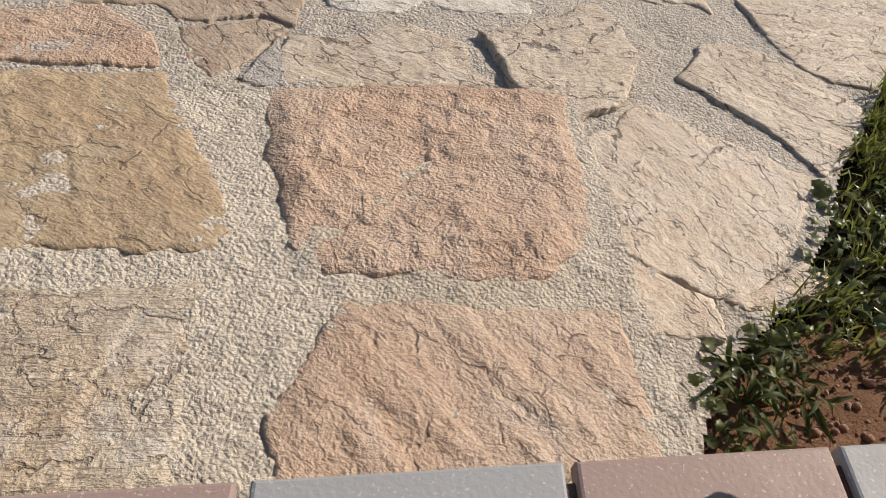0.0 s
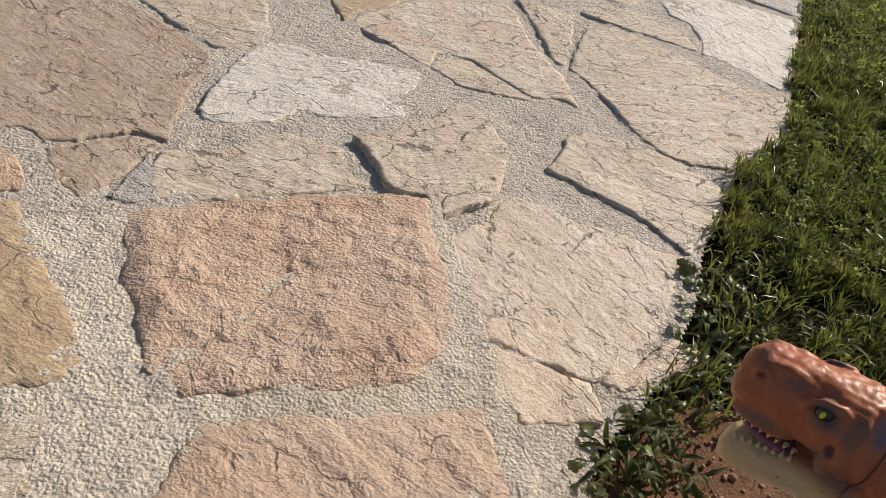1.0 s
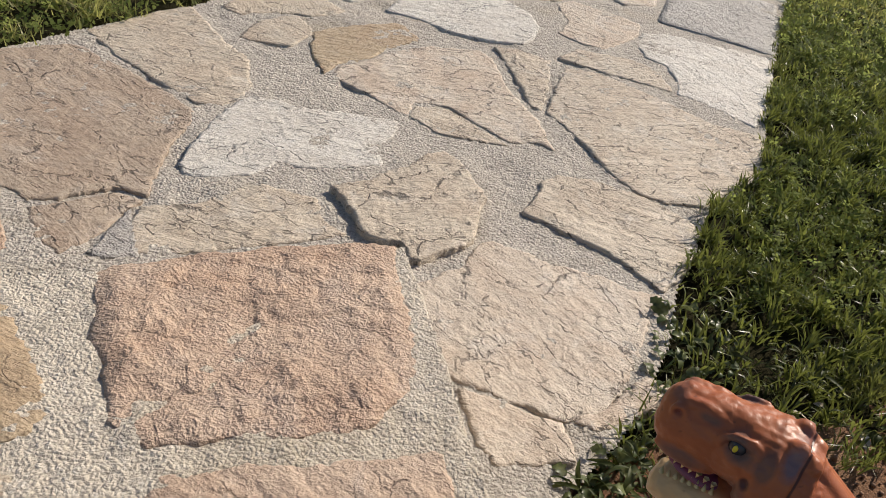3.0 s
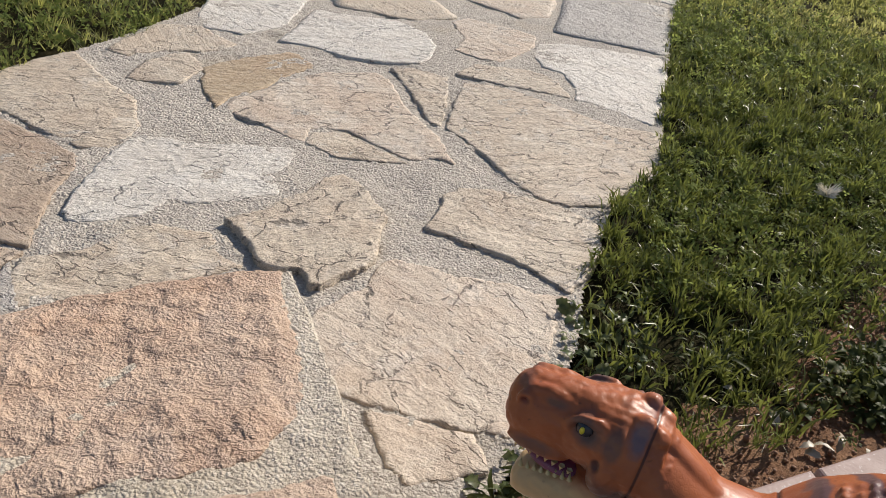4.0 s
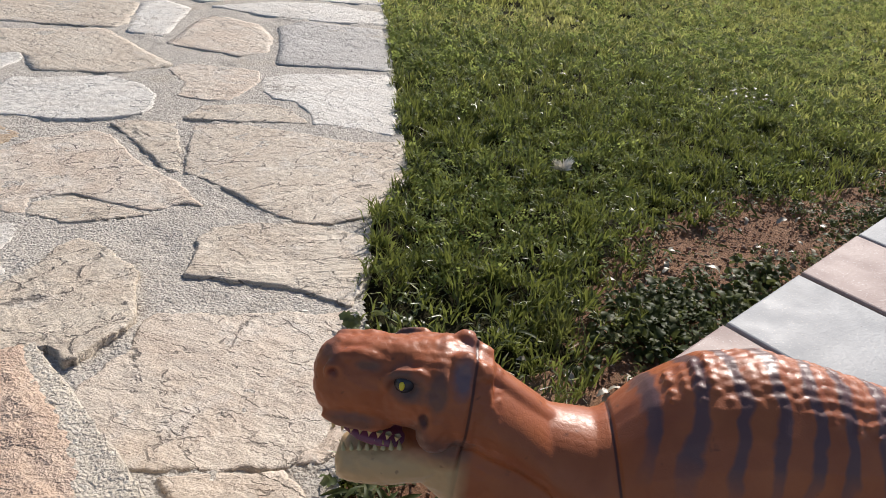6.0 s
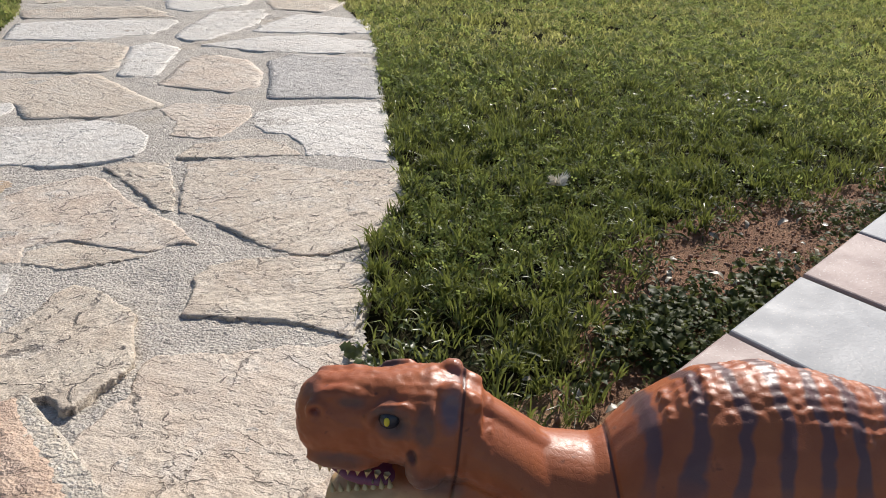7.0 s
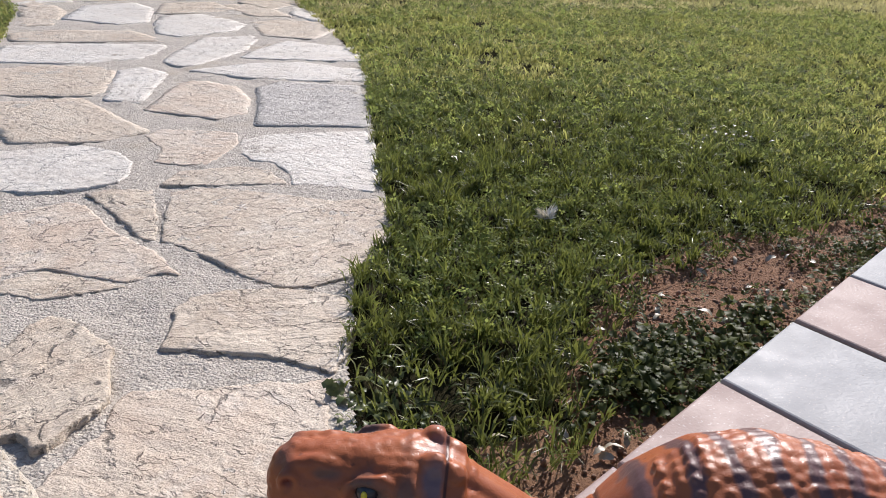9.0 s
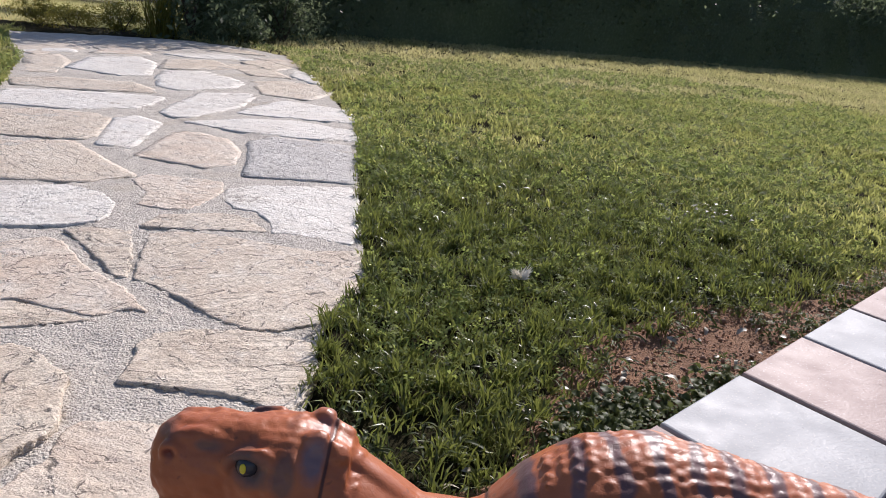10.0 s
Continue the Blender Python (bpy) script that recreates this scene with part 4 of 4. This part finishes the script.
              (0.460, 0, 0.196, 0.031, 0.036, 0), (0.530, 0, 0.196, 0.020, 0.024, 0), (0.600, 0, 0.204, 0.010, 0.012, 0), (0.630, 0, 0.210, 0.004, 0.005, 0)], 24)
    # legs, feet and claws; small arms
    for side in (-1, 1):
        tube(bm, [(0.262, side * 0.052, 0.185, 0.026, 0.055, 90), (0.250, side * 0.066, 0.140, 0.030, 0.052, 80), (0.236, side * 0.070, 0.100, 0.025, 0.036, 70),
                  (0.262, side * 0.070, 0.066, 0.018, 0.024, 110), (0.272, side * 0.070, 0.040, 0.016, 0.020, 100), (0.262, side * 0.072, 0.014, 0.022, 0.026, 90)], 14)
        for toe in (-1, 0, 1):
            ball(bm, 0.228, side * 0.072 + toe * 0.018, 0.010, 0.034, 0.009, 0.0105)
            ball(bm, 0.196, side * 0.072 + toe * 0.023, 0.007, 0.010, 0.004, 0.0072)
        tube(bm, [(0.160, side * 0.056, 0.125, 0.012, 0.014, 60), (0.142, side * 0.066, 0.104, 0.011, 0.012, 40), (0.122, side * 0.066, 0.100, 0.008, 0.009, 10), (0.108, side * 0.064, 0.094, 0.004, 0.005, 0)], 10)
    # pebbly scales over the back
    rng = random.Random(12)
    at_s = [0.142, 0.172, 0.21, 0.255, 0.30, 0.345, 0.40, 0.46, 0.53]
    for row, s in enumerate(np.arange(0.186, 0.50, 0.0088)):
        w = np.interp(s, at_s, [0.056, 0.070, 0.076, 0.077, 0.070, 0.058, 0.043, 0.031, 0.020])
        h = np.interp(s, at_s, [0.060, 0.076, 0.086, 0.086, 0.080, 0.066, 0.050, 0.036, 0.024])
        c = np.interp(s, at_s, [0.141, 0.155, 0.172, 0.180, 0.180, 0.184, 0.192, 0.196, 0.196])
        reach = min(0.95, 0.28 + 2.6 * (s - 0.186)) * rng.uniform(0.9, 1.1)
        gap = 0.0098 / w
        for across in np.arange(-reach + (row % 2) * gap / 2, reach, gap):
            across += rng.uniform(-0.2, 0.2) * gap
            r = rng.uniform(0.0056, 0.0070) * (1 - 0.4 * (across / reach) ** 2)
            ball(bm, s + rng.uniform(-0.0015, 0.0015), math.sin(across) * w, c + math.cos(across) * h - 0.0008, r * 1.15, r, r * 0.36, 1)
    rough = bpy.data.meshes.new("toy_dinosaur")
    bm.to_mesh(rough)
    bm.free()
    toy = new("toy_dinosaur", rough)
    skin = toy.modifiers.new("skin", "REMESH")
    skin.mode, skin.voxel_size = "VOXEL", 0.0019
    even = toy.modifiers.new("even", "SMOOTH")
    even.iterations, even.factor = 2, 0.5
    whole = bpy.data.meshes.new_from_object(toy.evaluated_get(bpy.context.evaluated_depsgraph_get()))
    toy.modifiers.clear()
    # eyes, teeth and the mouth's lining join the skin in one mesh
    bm = bmesh.new()
    bm.from_mesh(whole)
    for f in bm.faces:
        f.smooth = True
    # sockets, nostrils, the moulded seams and the wrinkled hide
    for v in bm.verts:
        x, y, z = v.co
        off = 0.0
        if x < 0.06:
            off -= 0.0050 * math.exp(-((x + 0.013) / 0.0085) ** 2 - ((z - 0.2290) / 0.0085) ** 2 - ((abs(y) - 0.030) / 0.012) ** 2)
            off -= 0.0050 * math.exp(-((x + 0.0665) / 0.0036) ** 2 - ((z - 0.2270) / 0.0040) ** 2)
            off -= 0.0030 * math.exp(-((x - 0.004) / 0.0030) ** 2 - ((z - 0.2060) / 0.0045) ** 2)
            off += 0.0014 * noise.noise((x * 60, y * 60, z * 60)) + 0.0009 * noise.noise((x * 190, y * 190, z * 190))
        else:
            off += 0.0010 * noise.noise((x * 40, y * 40, z * 40))
        for at_s, lean in ((0.036, 0.05), (0.147, -0.25)):
            off -= 0.0016 * math.exp(-((x - at_s - lean * (z - 0.2)) / 0.0017) ** 2)
        v.co += v.normal * off

    def paint(index, first):
        bm.faces.ensure_lookup_table()
        for f in bm.faces[first:]:
            f.material_index, f.smooth = index, True

    def tooth(x, y, z, down, r):
        first = len(bm.faces)
        foot = [bm.verts.new((x + math.cos(a) * r, y + math.sin(a) * r, z)) for a in (0, 1.257, 2.513, 3.77, 5.027)]
        tip = bm.verts.new((x - 0.001, y, z - down))
        for k in range(5):
            bm.faces.new((foot[k - 1], foot[k], tip))
        paint(2, first)

    for side in (-1, 1):
        first = len(bm.faces)
        ball(bm, -0.013, side * 0.0285, 0.2290, 0.0080, 0.0055, 0.0080)
        paint(3, first)
        first = len(bm.faces)
        ball(bm, -0.0145, side * 0.0337, 0.2298, 0.0022, 0.0011, 0.0040)
        paint(4, first)
        for k in range(8):
            u = k / 7
            tooth(-0.064 + 0.050 * u, side * (0.018 + 0.010 * u), 0.180, 0.010 - 0.004 * u, 0.0030)
            tooth(-0.056 + 0.044 * u, side * (0.015 + 0.008 * u), 0.150 + 0.014 * u, -0.009, 0.0026)
    first = len(bm.faces)
    ball(bm, -0.024, 0, 0.164, 0.036, 0.0225, 0.0075)
    paint(1, first)
    rough.clear_geometry()
    bm.to_mesh(rough)
    bm.free()
    for material in (toy_material(), plain("purple_mouth", (0.20, 0.05, 0.09), 0.35), plain("ivory_tooth", (0.62, 0.48, 0.22), 0.35),
                     plain("black_eye", (0.028, 0.026, 0.03), 0.25), plain("yellow_iris", (0.62, 0.5, 0.03), 0.25)):
        rough.materials.append(material)
    right = Vector((0.871, -0.492, 0))
    toy.matrix_world = Matrix.Translation((0.4565, 0.2625, TERRACE_TOP)) @ Matrix.Rotation(math.atan2(right.y, right.x), 4, "Z") @ Matrix.Scale(1.05, 4)
    tagged(toy, "orange-brown painted rubber toy dinosaur with dark stripes, standing on tiles", "toy")


build_toy()


# ---- flagstones ----
from mathutils.geometry import delaunay_2d_cdt


def smooth_ring(points, size, grow):
    """The outline with barely cut corners, in even short steps, broken unevenly."""
    ring = []
    for (ax, ay), (bx, by) in zip(points, points[1:] + points[:1]):
        ring += [(ax * 0.97 + bx * 0.03, ay * 0.97 + by * 0.03), (ax * 0.03 + bx * 0.97, ay * 0.03 + by * 0.97)]
    even = []
    for (ax, ay), (bx, by) in zip(ring, ring[1:] + ring[:1]):
        steps = max(1, round(math.hypot(bx - ax, by - ay) / size))
        even += [(ax + (bx - ax) * k / steps, ay + (by - ay) * k / steps) for k in range(steps)]
    ragged = []
    for n, (x, y) in enumerate(even):
        (px, py), (qx, qy) = even[n - 1], even[(n + 1) % len(even)]
        out = Vector((qy - py, px - qx)).normalized()
        bite = round(noise.noise((x * 26, y * 26, 9.3)) * 2.4) / 2.4
        off = grow + 0.006 * noise.noise((x * 17, y * 17, 1.7)) + 0.007 * bite + 0.005 * noise.noise((x * 75, y * 75, 5.1))
        ragged.append((x + out.x * off, y + out.y * off))
    return ragged


def slab(kind, *points, top=0.0, thick=0.045):
    """One flat stone from its corners in plan: cleft face, worn rim and broken sides."""
    far = sum(y for _, y in points) / len(points)
    size = 0.0055 if top > 0.2 else 0.0055 if far < 2.4 else 0.009 if far < 4 else 0.035 if far < 6.5 else 0.06
    area = sum(ax * by - bx * ay for (ax, ay), (bx, by) in zip(points, points[1:] + points[:1]))
    ring = smooth_ring(list(points), size, math.copysign(0.003 if far < 3 else 0.006 if far < 4.5 else 0.02, area))
    seed = int(abs(points[0][0] * 1000) + abs(points[0][1] * 777)) % 997
    box = np.asarray(ring)
    gx, gy = np.meshgrid(np.arange(box[:, 0].min(), box[:, 0].max(), size), np.arange(box[:, 1].min(), box[:, 1].max(), size))
    rng = np.random.default_rng(seed)
    gx, gy = (gx + rng.uniform(-0.3, 0.3, gx.shape) * size).ravel(), (gy + rng.uniform(-0.3, 0.3, gy.shape) * size).ravel()
    keep = inside(gx, gy, ring)
    gx, gy = gx[keep], gy[keep]
    rim = away(gx, gy, ring)
    gx, gy = gx[rim > size * 0.6], gy[rim > size * 0.6]
    flat = [Vector(p) for p in ring] + [Vector(p) for p in zip(gx, gy)]
    done = delaunay_2d_cdt(flat, [], [list(range(len(ring)))], 1, 1e-6)
    x, y = np.array([v.x for v in done[0]]), np.array([v.y for v in done[0]])
    turn = seed * 0.37
    u, v = x * math.cos(turn) + y * math.sin(turn), -x * math.sin(turn) + y * math.cos(turn)
    rough = {"pink": 1.15, "rose": 1.1, "grey": 1.5, "veined": 1.1}.get(kind, 0.9)
    low_step = top < 0.2
    leaf = layers(u * 3.2, v * 9, seed, 6) * (5 if low_step else 4)
    ledge = np.floor(leaf) + np.clip((leaf - np.floor(leaf) - 0.9) / 0.1, 0, 1)
    z = (ledge - 2) * (0.0019 if low_step else 0.0034) + (layers(x * 16, y * 16, seed + 3, 5) - 0.5) * 0.006 + (layers(x * 55, y * 55, seed + 5, 2) - 0.5) * 0.0022
    if kind == "pink":
        facet = layers(u * 7, v * 11, seed + 8, 4) * 6
        z = z + (np.floor(facet) + np.clip((facet - np.floor(facet) - 0.80) / 0.20, 0, 1) - 3) * 0.0046
    edge = away(x, y, ring)
    if low_step:
        # bedded a little askew: one side sinks into the mortar, the other stands proud
        lean = rng.uniform(0, 6.28)
        across = (x - x.mean()) * math.cos(lean) + (y - y.mean()) * math.sin(lean)
        z = z - np.quantile(z, 0.12) + 0.0014 + 0.0018 * across / max(0.05, np.abs(across).max())
        z = top + z * rough * np.clip(edge / 0.008 + 0.6, 0, 1) - 0.002 * np.exp(-edge / 0.003)
    else:
        z = z - np.quantile(z, 0.04)
        z = top + z * rough * np.clip(edge / 0.035 + 0.05, 0, 1) - 0.002 * np.exp(-edge / 0.003) + 0.0005
    bm = bmesh.new()
    verts = [bm.verts.new((a, b, c)) for a, b, c in zip(x, y, z)]
    for f in done[2]:
        if len(set(f)) == 3:
            bm.faces.new([verts[k] for k in f]).smooth = True
    bm.normal_update()
    rims = [e for e in bm.edges if e.is_boundary]
    made = [g for g in bmesh.ops.extrude_edge_only(bm, edges=rims)["geom"] if isinstance(g, bmesh.types.BMVert)]
    for vert in made:
        vert.co.z = top - thick
    bmesh.ops.recalc_face_normals(bm, faces=bm.faces)
    part("flagstone", bm, STONES[kind], step_body if top > 0.2 else path_bed)


slab('pink', (-0.358, 0.848), (-0.321, 0.883), (-0.219, 0.946), (-0.107, 0.997), (0.033, 1.061), (0.139, 1.088), (0.158, 0.978), (0.192, 0.834), (0.200, 0.739), (0.184, 0.681), (0.148, 0.619), (0.067, 0.578), (-0.074, 0.538), (-0.178, 0.511), (-0.219, 0.540), (-0.245, 0.589), (-0.266, 0.644), (-0.312, 0.707), top=0.305)
slab('ochre', (-0.940, 0.627), (-0.840, 0.688), (-0.738, 0.736), (-0.631, 0.787), (-0.523, 0.835), (-0.477, 0.767), (-0.407, 0.679), (-0.340, 0.601), (-0.310, 0.540), (-0.313, 0.504), (-0.393, 0.465), (-0.498, 0.434), (-0.556, 0.407), (-0.732, 0.335), top=0.305)
slab('veined', (-0.690, 0.276), (-0.522, 0.346), (-0.433, 0.376), (-0.343, 0.417), (-0.312, 0.426), (-0.283, 0.311), (-0.236, 0.154), (-0.229, 0.137), (-0.522, 0.039), top=0.305)
slab('rose', (-0.135, 0.196), (-0.170, 0.266), (-0.145, 0.392), (-0.126, 0.461), (-0.018, 0.499), (0.247, 0.573), (0.268, 0.490), (0.301, 0.408), (0.306, 0.335), (0.118, 0.260), (-0.129, 0.177), top=0.305)
slab('brown', (-1.264, 1.896), (-1.174, 2.210), (-1.043, 2.323), (-0.986, 2.366), (-0.845, 2.289), (-0.638, 2.160), (-0.508, 2.051), (-0.501, 1.936), (-0.519, 1.820), (-0.507, 1.692), (-0.494, 1.558), (-0.584, 1.566), (-0.663, 1.508), (-0.689, 1.471), (-0.751, 1.438), (-0.819, 1.484), (-0.989, 1.395))
slab('brown', (-0.740, 1.413), (-0.681, 1.450), (-0.573, 1.535), (-0.496, 1.532), (-0.521, 1.487), (-0.537, 1.398), (-0.601, 1.259), (-0.672, 1.305))
slab('pink', (-1.323, 1.139), (-1.198, 1.234), (-1.107, 1.299), (-0.995, 1.390), (-0.893, 1.405), (-0.773, 1.348), (-0.705, 1.248), (-1.007, 1.119), (-1.228, 0.999))
slab('cream', (-0.998, 2.496), (-0.821, 2.820), (-0.746, 2.901), (-0.604, 2.697), (-0.541, 2.614), (-0.443, 2.502), (-0.393, 2.326), (-0.395, 2.209), (-0.438, 2.124), (-0.526, 2.117), (-0.650, 2.199), (-0.845, 2.339))
slab('grey', (-0.540, 1.282), (-0.514, 1.479), (-0.481, 1.417), (-0.439, 1.300), (-0.505, 1.275))
slab('peach', (0.331, 1.038), (0.455, 1.010), (0.565, 0.977), (0.579, 0.874), (0.414, 0.838), (0.374, 0.891))
slab('peach', (0.592, 0.992), (0.709, 1.092), (0.791, 1.175), (0.854, 1.143), (0.785, 1.074), (0.640, 0.977))
slab('grey', (1.644, 4.867), (1.863, 5.033), (2.314, 4.813), (2.172, 4.312), (1.972, 3.807), (1.665, 3.893), (1.382, 3.967), (1.545, 4.442))
slab('peach', (0.919, 4.438), (1.224, 5.080), (1.352, 5.168), (1.530, 4.938), (1.516, 4.575), (1.403, 4.253), (1.223, 4.172), (1.087, 4.291))
slab('cream', (-0.155, 4.408), (-0.009, 4.778), (0.637, 4.801), (0.773, 4.258), (0.860, 4.004), (0.619, 3.860), (0.227, 3.923), (0.201, 4.230), (-0.108, 4.297))
slab('cream', (0.012, 5.013), (0.126, 5.667), (0.450, 5.796), (0.820, 5.705), (0.897, 5.528), (0.748, 4.934), (0.673, 4.844), (0.292, 4.927))
slab('white', (0.935, 5.532), (1.083, 5.638), (1.205, 5.413), (0.913, 4.631), (0.744, 4.721))
slab('white', (0.195, 5.959), (0.294, 6.558), (0.776, 6.620), (1.385, 6.530), (1.393, 6.435), (1.130, 5.978), (0.716, 5.827))
slab('cream', (0.338, 6.810), (0.331, 7.152), (0.688, 7.291), (1.250, 7.217), (1.359, 6.961), (1.401, 6.681), (0.654, 6.721))
slab('white', (1.266, 5.791), (1.383, 6.116), (1.770, 6.825), (2.191, 6.901), (2.166, 6.710), (1.912, 6.187), (1.450, 5.674), (1.326, 5.662))
slab('white', (1.502, 7.575), (1.670, 8.118), (2.068, 8.265), (2.223, 7.916), (2.330, 7.610), (2.107, 7.195), (1.589, 6.898), (1.447, 7.061))
slab('cream', (2.417, 7.728), (2.867, 7.903), (3.115, 7.558), (3.048, 7.203), (2.660, 6.686), (2.292, 6.892))
slab('white', (2.009, 6.199), (2.413, 6.595), (2.857, 6.240), (2.687, 5.632), (2.339, 5.741), (1.846, 5.917))
slab('white', (1.373, 5.480), (1.873, 5.676), (2.218, 5.650), (2.577, 5.316), (2.447, 4.962), (2.026, 5.041), (1.675, 5.222))
slab('white', (0.791, 7.941), (1.059, 8.841), (1.562, 9.144), (1.674, 8.683), (1.473, 7.727), (1.198, 7.594))
slab('cream', (0.474, 8.677), (0.783, 8.908), (0.850, 8.419), (0.667, 7.585), (0.443, 7.527))
slab('cream', (1.642, 8.290), (1.858, 9.075), (2.404, 9.262), (2.501, 8.580), (2.022, 8.326))
slab('white', (1.878, 9.578), (2.564, 9.989), (2.938, 9.780), (2.907, 9.528), (2.163, 9.358))
slab('cream', (2.456, 9.060), (2.874, 9.022), (2.926, 8.094), (2.510, 8.131))
slab('white', (2.987, 8.293), (3.183, 8.822), (3.296, 8.650), (3.170, 7.803), (3.037, 7.772))
slab('white', (0.427, 8.943), (0.462, 9.257), (0.936, 9.491), (0.973, 9.190))
slab('peach', (1.090, 9.190), (1.331, 9.795), (1.748, 10.018), (1.727, 9.428))
slab('cream', (2.681, 9.312), (3.052, 9.675), (3.218, 9.044), (2.891, 8.614))
slab('cream', (0.343, 9.259), (0.939, 10.042), (1.072, 9.535), (0.555, 8.737))
slab('cream', (1.167, 9.975), (1.997, 10.607), (2.070, 10.234), (1.237, 9.484))
slab('cream', (2.374, 10.804), (3.074, 10.696), (3.236, 10.195), (2.671, 10.206))
slab('peach', (2.990, 9.830), (3.470, 9.800), (3.360, 9.000), (3.230, 9.100))
slab('peach', (-0.130, 2.600), (-0.026, 2.721), (0.052, 2.855), (0.197, 2.976), (0.406, 3.047), (0.457, 2.989), (0.518, 2.711), (0.592, 2.523), (0.629, 2.427), (0.657, 2.256), (0.605, 2.294), (0.505, 2.251), (0.393, 2.340), (0.288, 2.445), (0.163, 2.427), (0.146, 2.321), (0.107, 2.323), (0.008, 2.406), (-0.133, 2.503))
slab('cream', (0.168, 2.395), (0.287, 2.417), (0.392, 2.313), (0.499, 2.226), (0.369, 2.212), (0.251, 2.227), (0.155, 2.303))
slab('ochre', (-0.266, 2.892), (-0.135, 3.038), (0.045, 3.172), (0.090, 3.152), (0.153, 3.039), (0.039, 2.867), (-0.033, 2.738), (-0.132, 2.620), (-0.175, 2.519), (-0.244, 2.673))
slab('cream', (0.477, 3.129), (0.572, 3.152), (0.725, 3.104), (0.683, 2.801), (0.638, 2.568), (0.603, 2.569), (0.559, 2.815), (0.509, 3.021))
slab('cream', (0.788, 3.056), (0.922, 3.064), (1.079, 2.990), (1.261, 2.838), (1.370, 2.756), (1.559, 2.734), (1.507, 2.498), (1.320, 2.231), (1.163, 2.067), (1.017, 2.028), (0.929, 2.054), (0.856, 2.147), (0.792, 2.326), (0.715, 2.473), (0.662, 2.551), (0.721, 2.819))
slab('cream', (0.764, 3.147), (0.874, 3.305), (1.123, 3.311), (1.228, 3.251), (1.237, 3.146), (1.258, 3.031), (1.141, 3.045), (0.952, 3.092))
slab('white', (1.195, 3.546), (1.256, 3.732), (1.403, 3.788), (1.912, 3.737), (1.849, 3.465), (1.712, 3.136), (1.564, 2.816), (1.473, 2.882), (1.373, 2.969), (1.279, 3.004), (1.308, 3.132), (1.300, 3.323), (1.206, 3.386))
slab('peach', (0.828, 3.911), (0.922, 4.020), (1.108, 3.950), (1.263, 3.869), (1.207, 3.654), (1.009, 3.380), (0.901, 3.393), (0.802, 3.471), (0.866, 3.683))
slab('white', (0.137, 3.827), (0.260, 3.806), (0.524, 3.823), (0.668, 3.673), (0.701, 3.501), (0.667, 3.331), (0.607, 3.224), (0.412, 3.192), (0.273, 3.204), (0.164, 3.273), (-0.007, 3.313), (0.060, 3.525))
slab('white', (-0.365, 3.886), (-0.304, 4.088), (-0.133, 4.209), (0.177, 4.261), (0.186, 4.130), (0.081, 3.948), (-0.003, 3.498), (-0.163, 3.338), (-0.329, 3.356), (-0.383, 3.538))
slab('cream', (-0.511, 2.700), (-0.483, 2.882), (-0.415, 2.987), (-0.356, 3.024), (-0.273, 2.916), (-0.268, 2.841), (-0.332, 2.706), (-0.480, 2.679))
slab('cream', (-0.640, 2.957), (-0.597, 3.110), (-0.513, 3.314), (-0.361, 3.377), (-0.283, 3.285), (-0.186, 3.196), (-0.209, 3.115), (-0.306, 3.056), (-0.366, 3.055), (-0.459, 3.011), (-0.556, 2.917))
slab('cream', (-0.542, 2.387), (-0.482, 2.562), (-0.437, 2.505), (-0.422, 2.382), (-0.384, 2.306), (-0.421, 2.268), (-0.487, 2.218))
slab('white', (-0.448, 1.967), (-0.421, 2.102), (-0.368, 2.228), (-0.298, 2.241), (-0.219, 2.209), (-0.094, 2.232), (0.036, 2.243), (0.119, 2.251), (0.127, 2.185), (0.077, 2.063), (0.084, 1.942), (-0.032, 1.870), (-0.159, 1.837), (-0.209, 1.848), (-0.244, 1.776), (-0.324, 1.715), (-0.437, 1.691), (-0.465, 1.741), (-0.457, 1.874))
slab('cream', (-0.039, 1.732), (0.070, 1.804), (0.109, 1.873), (0.166, 1.919), (0.228, 2.032), (0.281, 2.064), (0.335, 2.008), (0.407, 1.826), (0.381, 1.724), (0.371, 1.593), (0.333, 1.556), (0.230, 1.458), (0.203, 1.458), (0.177, 1.530), (0.083, 1.516), (0.017, 1.650), top=0.020, thick=0.06)
slab('cream', (-0.490, 1.499), (-0.349, 1.568), (-0.270, 1.677), (-0.231, 1.709), (-0.135, 1.692), (-0.075, 1.681), (-0.029, 1.568), (0.023, 1.534), (-0.045, 1.488), (-0.298, 1.360), (-0.448, 1.310), (-0.493, 1.435))
slab('peach', (0.174, 1.305), (0.247, 1.392), (0.342, 1.487), (0.395, 1.606), (0.428, 1.622), (0.529, 1.595), (0.584, 1.568), (0.733, 1.553), (0.800, 1.514), (0.889, 1.510), (0.826, 1.366), (0.762, 1.199), (0.676, 1.043), (0.569, 0.987), (0.448, 1.019), (0.350, 1.059), (0.245, 1.086), (0.207, 1.204))
slab('cream', (0.576, 1.919), (0.599, 2.011), (0.657, 2.067), (0.767, 2.080), (0.873, 2.054), (0.990, 1.999), (1.078, 1.918), (1.050, 1.753), (0.946, 1.578), (0.902, 1.532), (0.835, 1.595), (0.757, 1.675), (0.684, 1.712), (0.522, 1.804), top=0.006, thick=0.06)
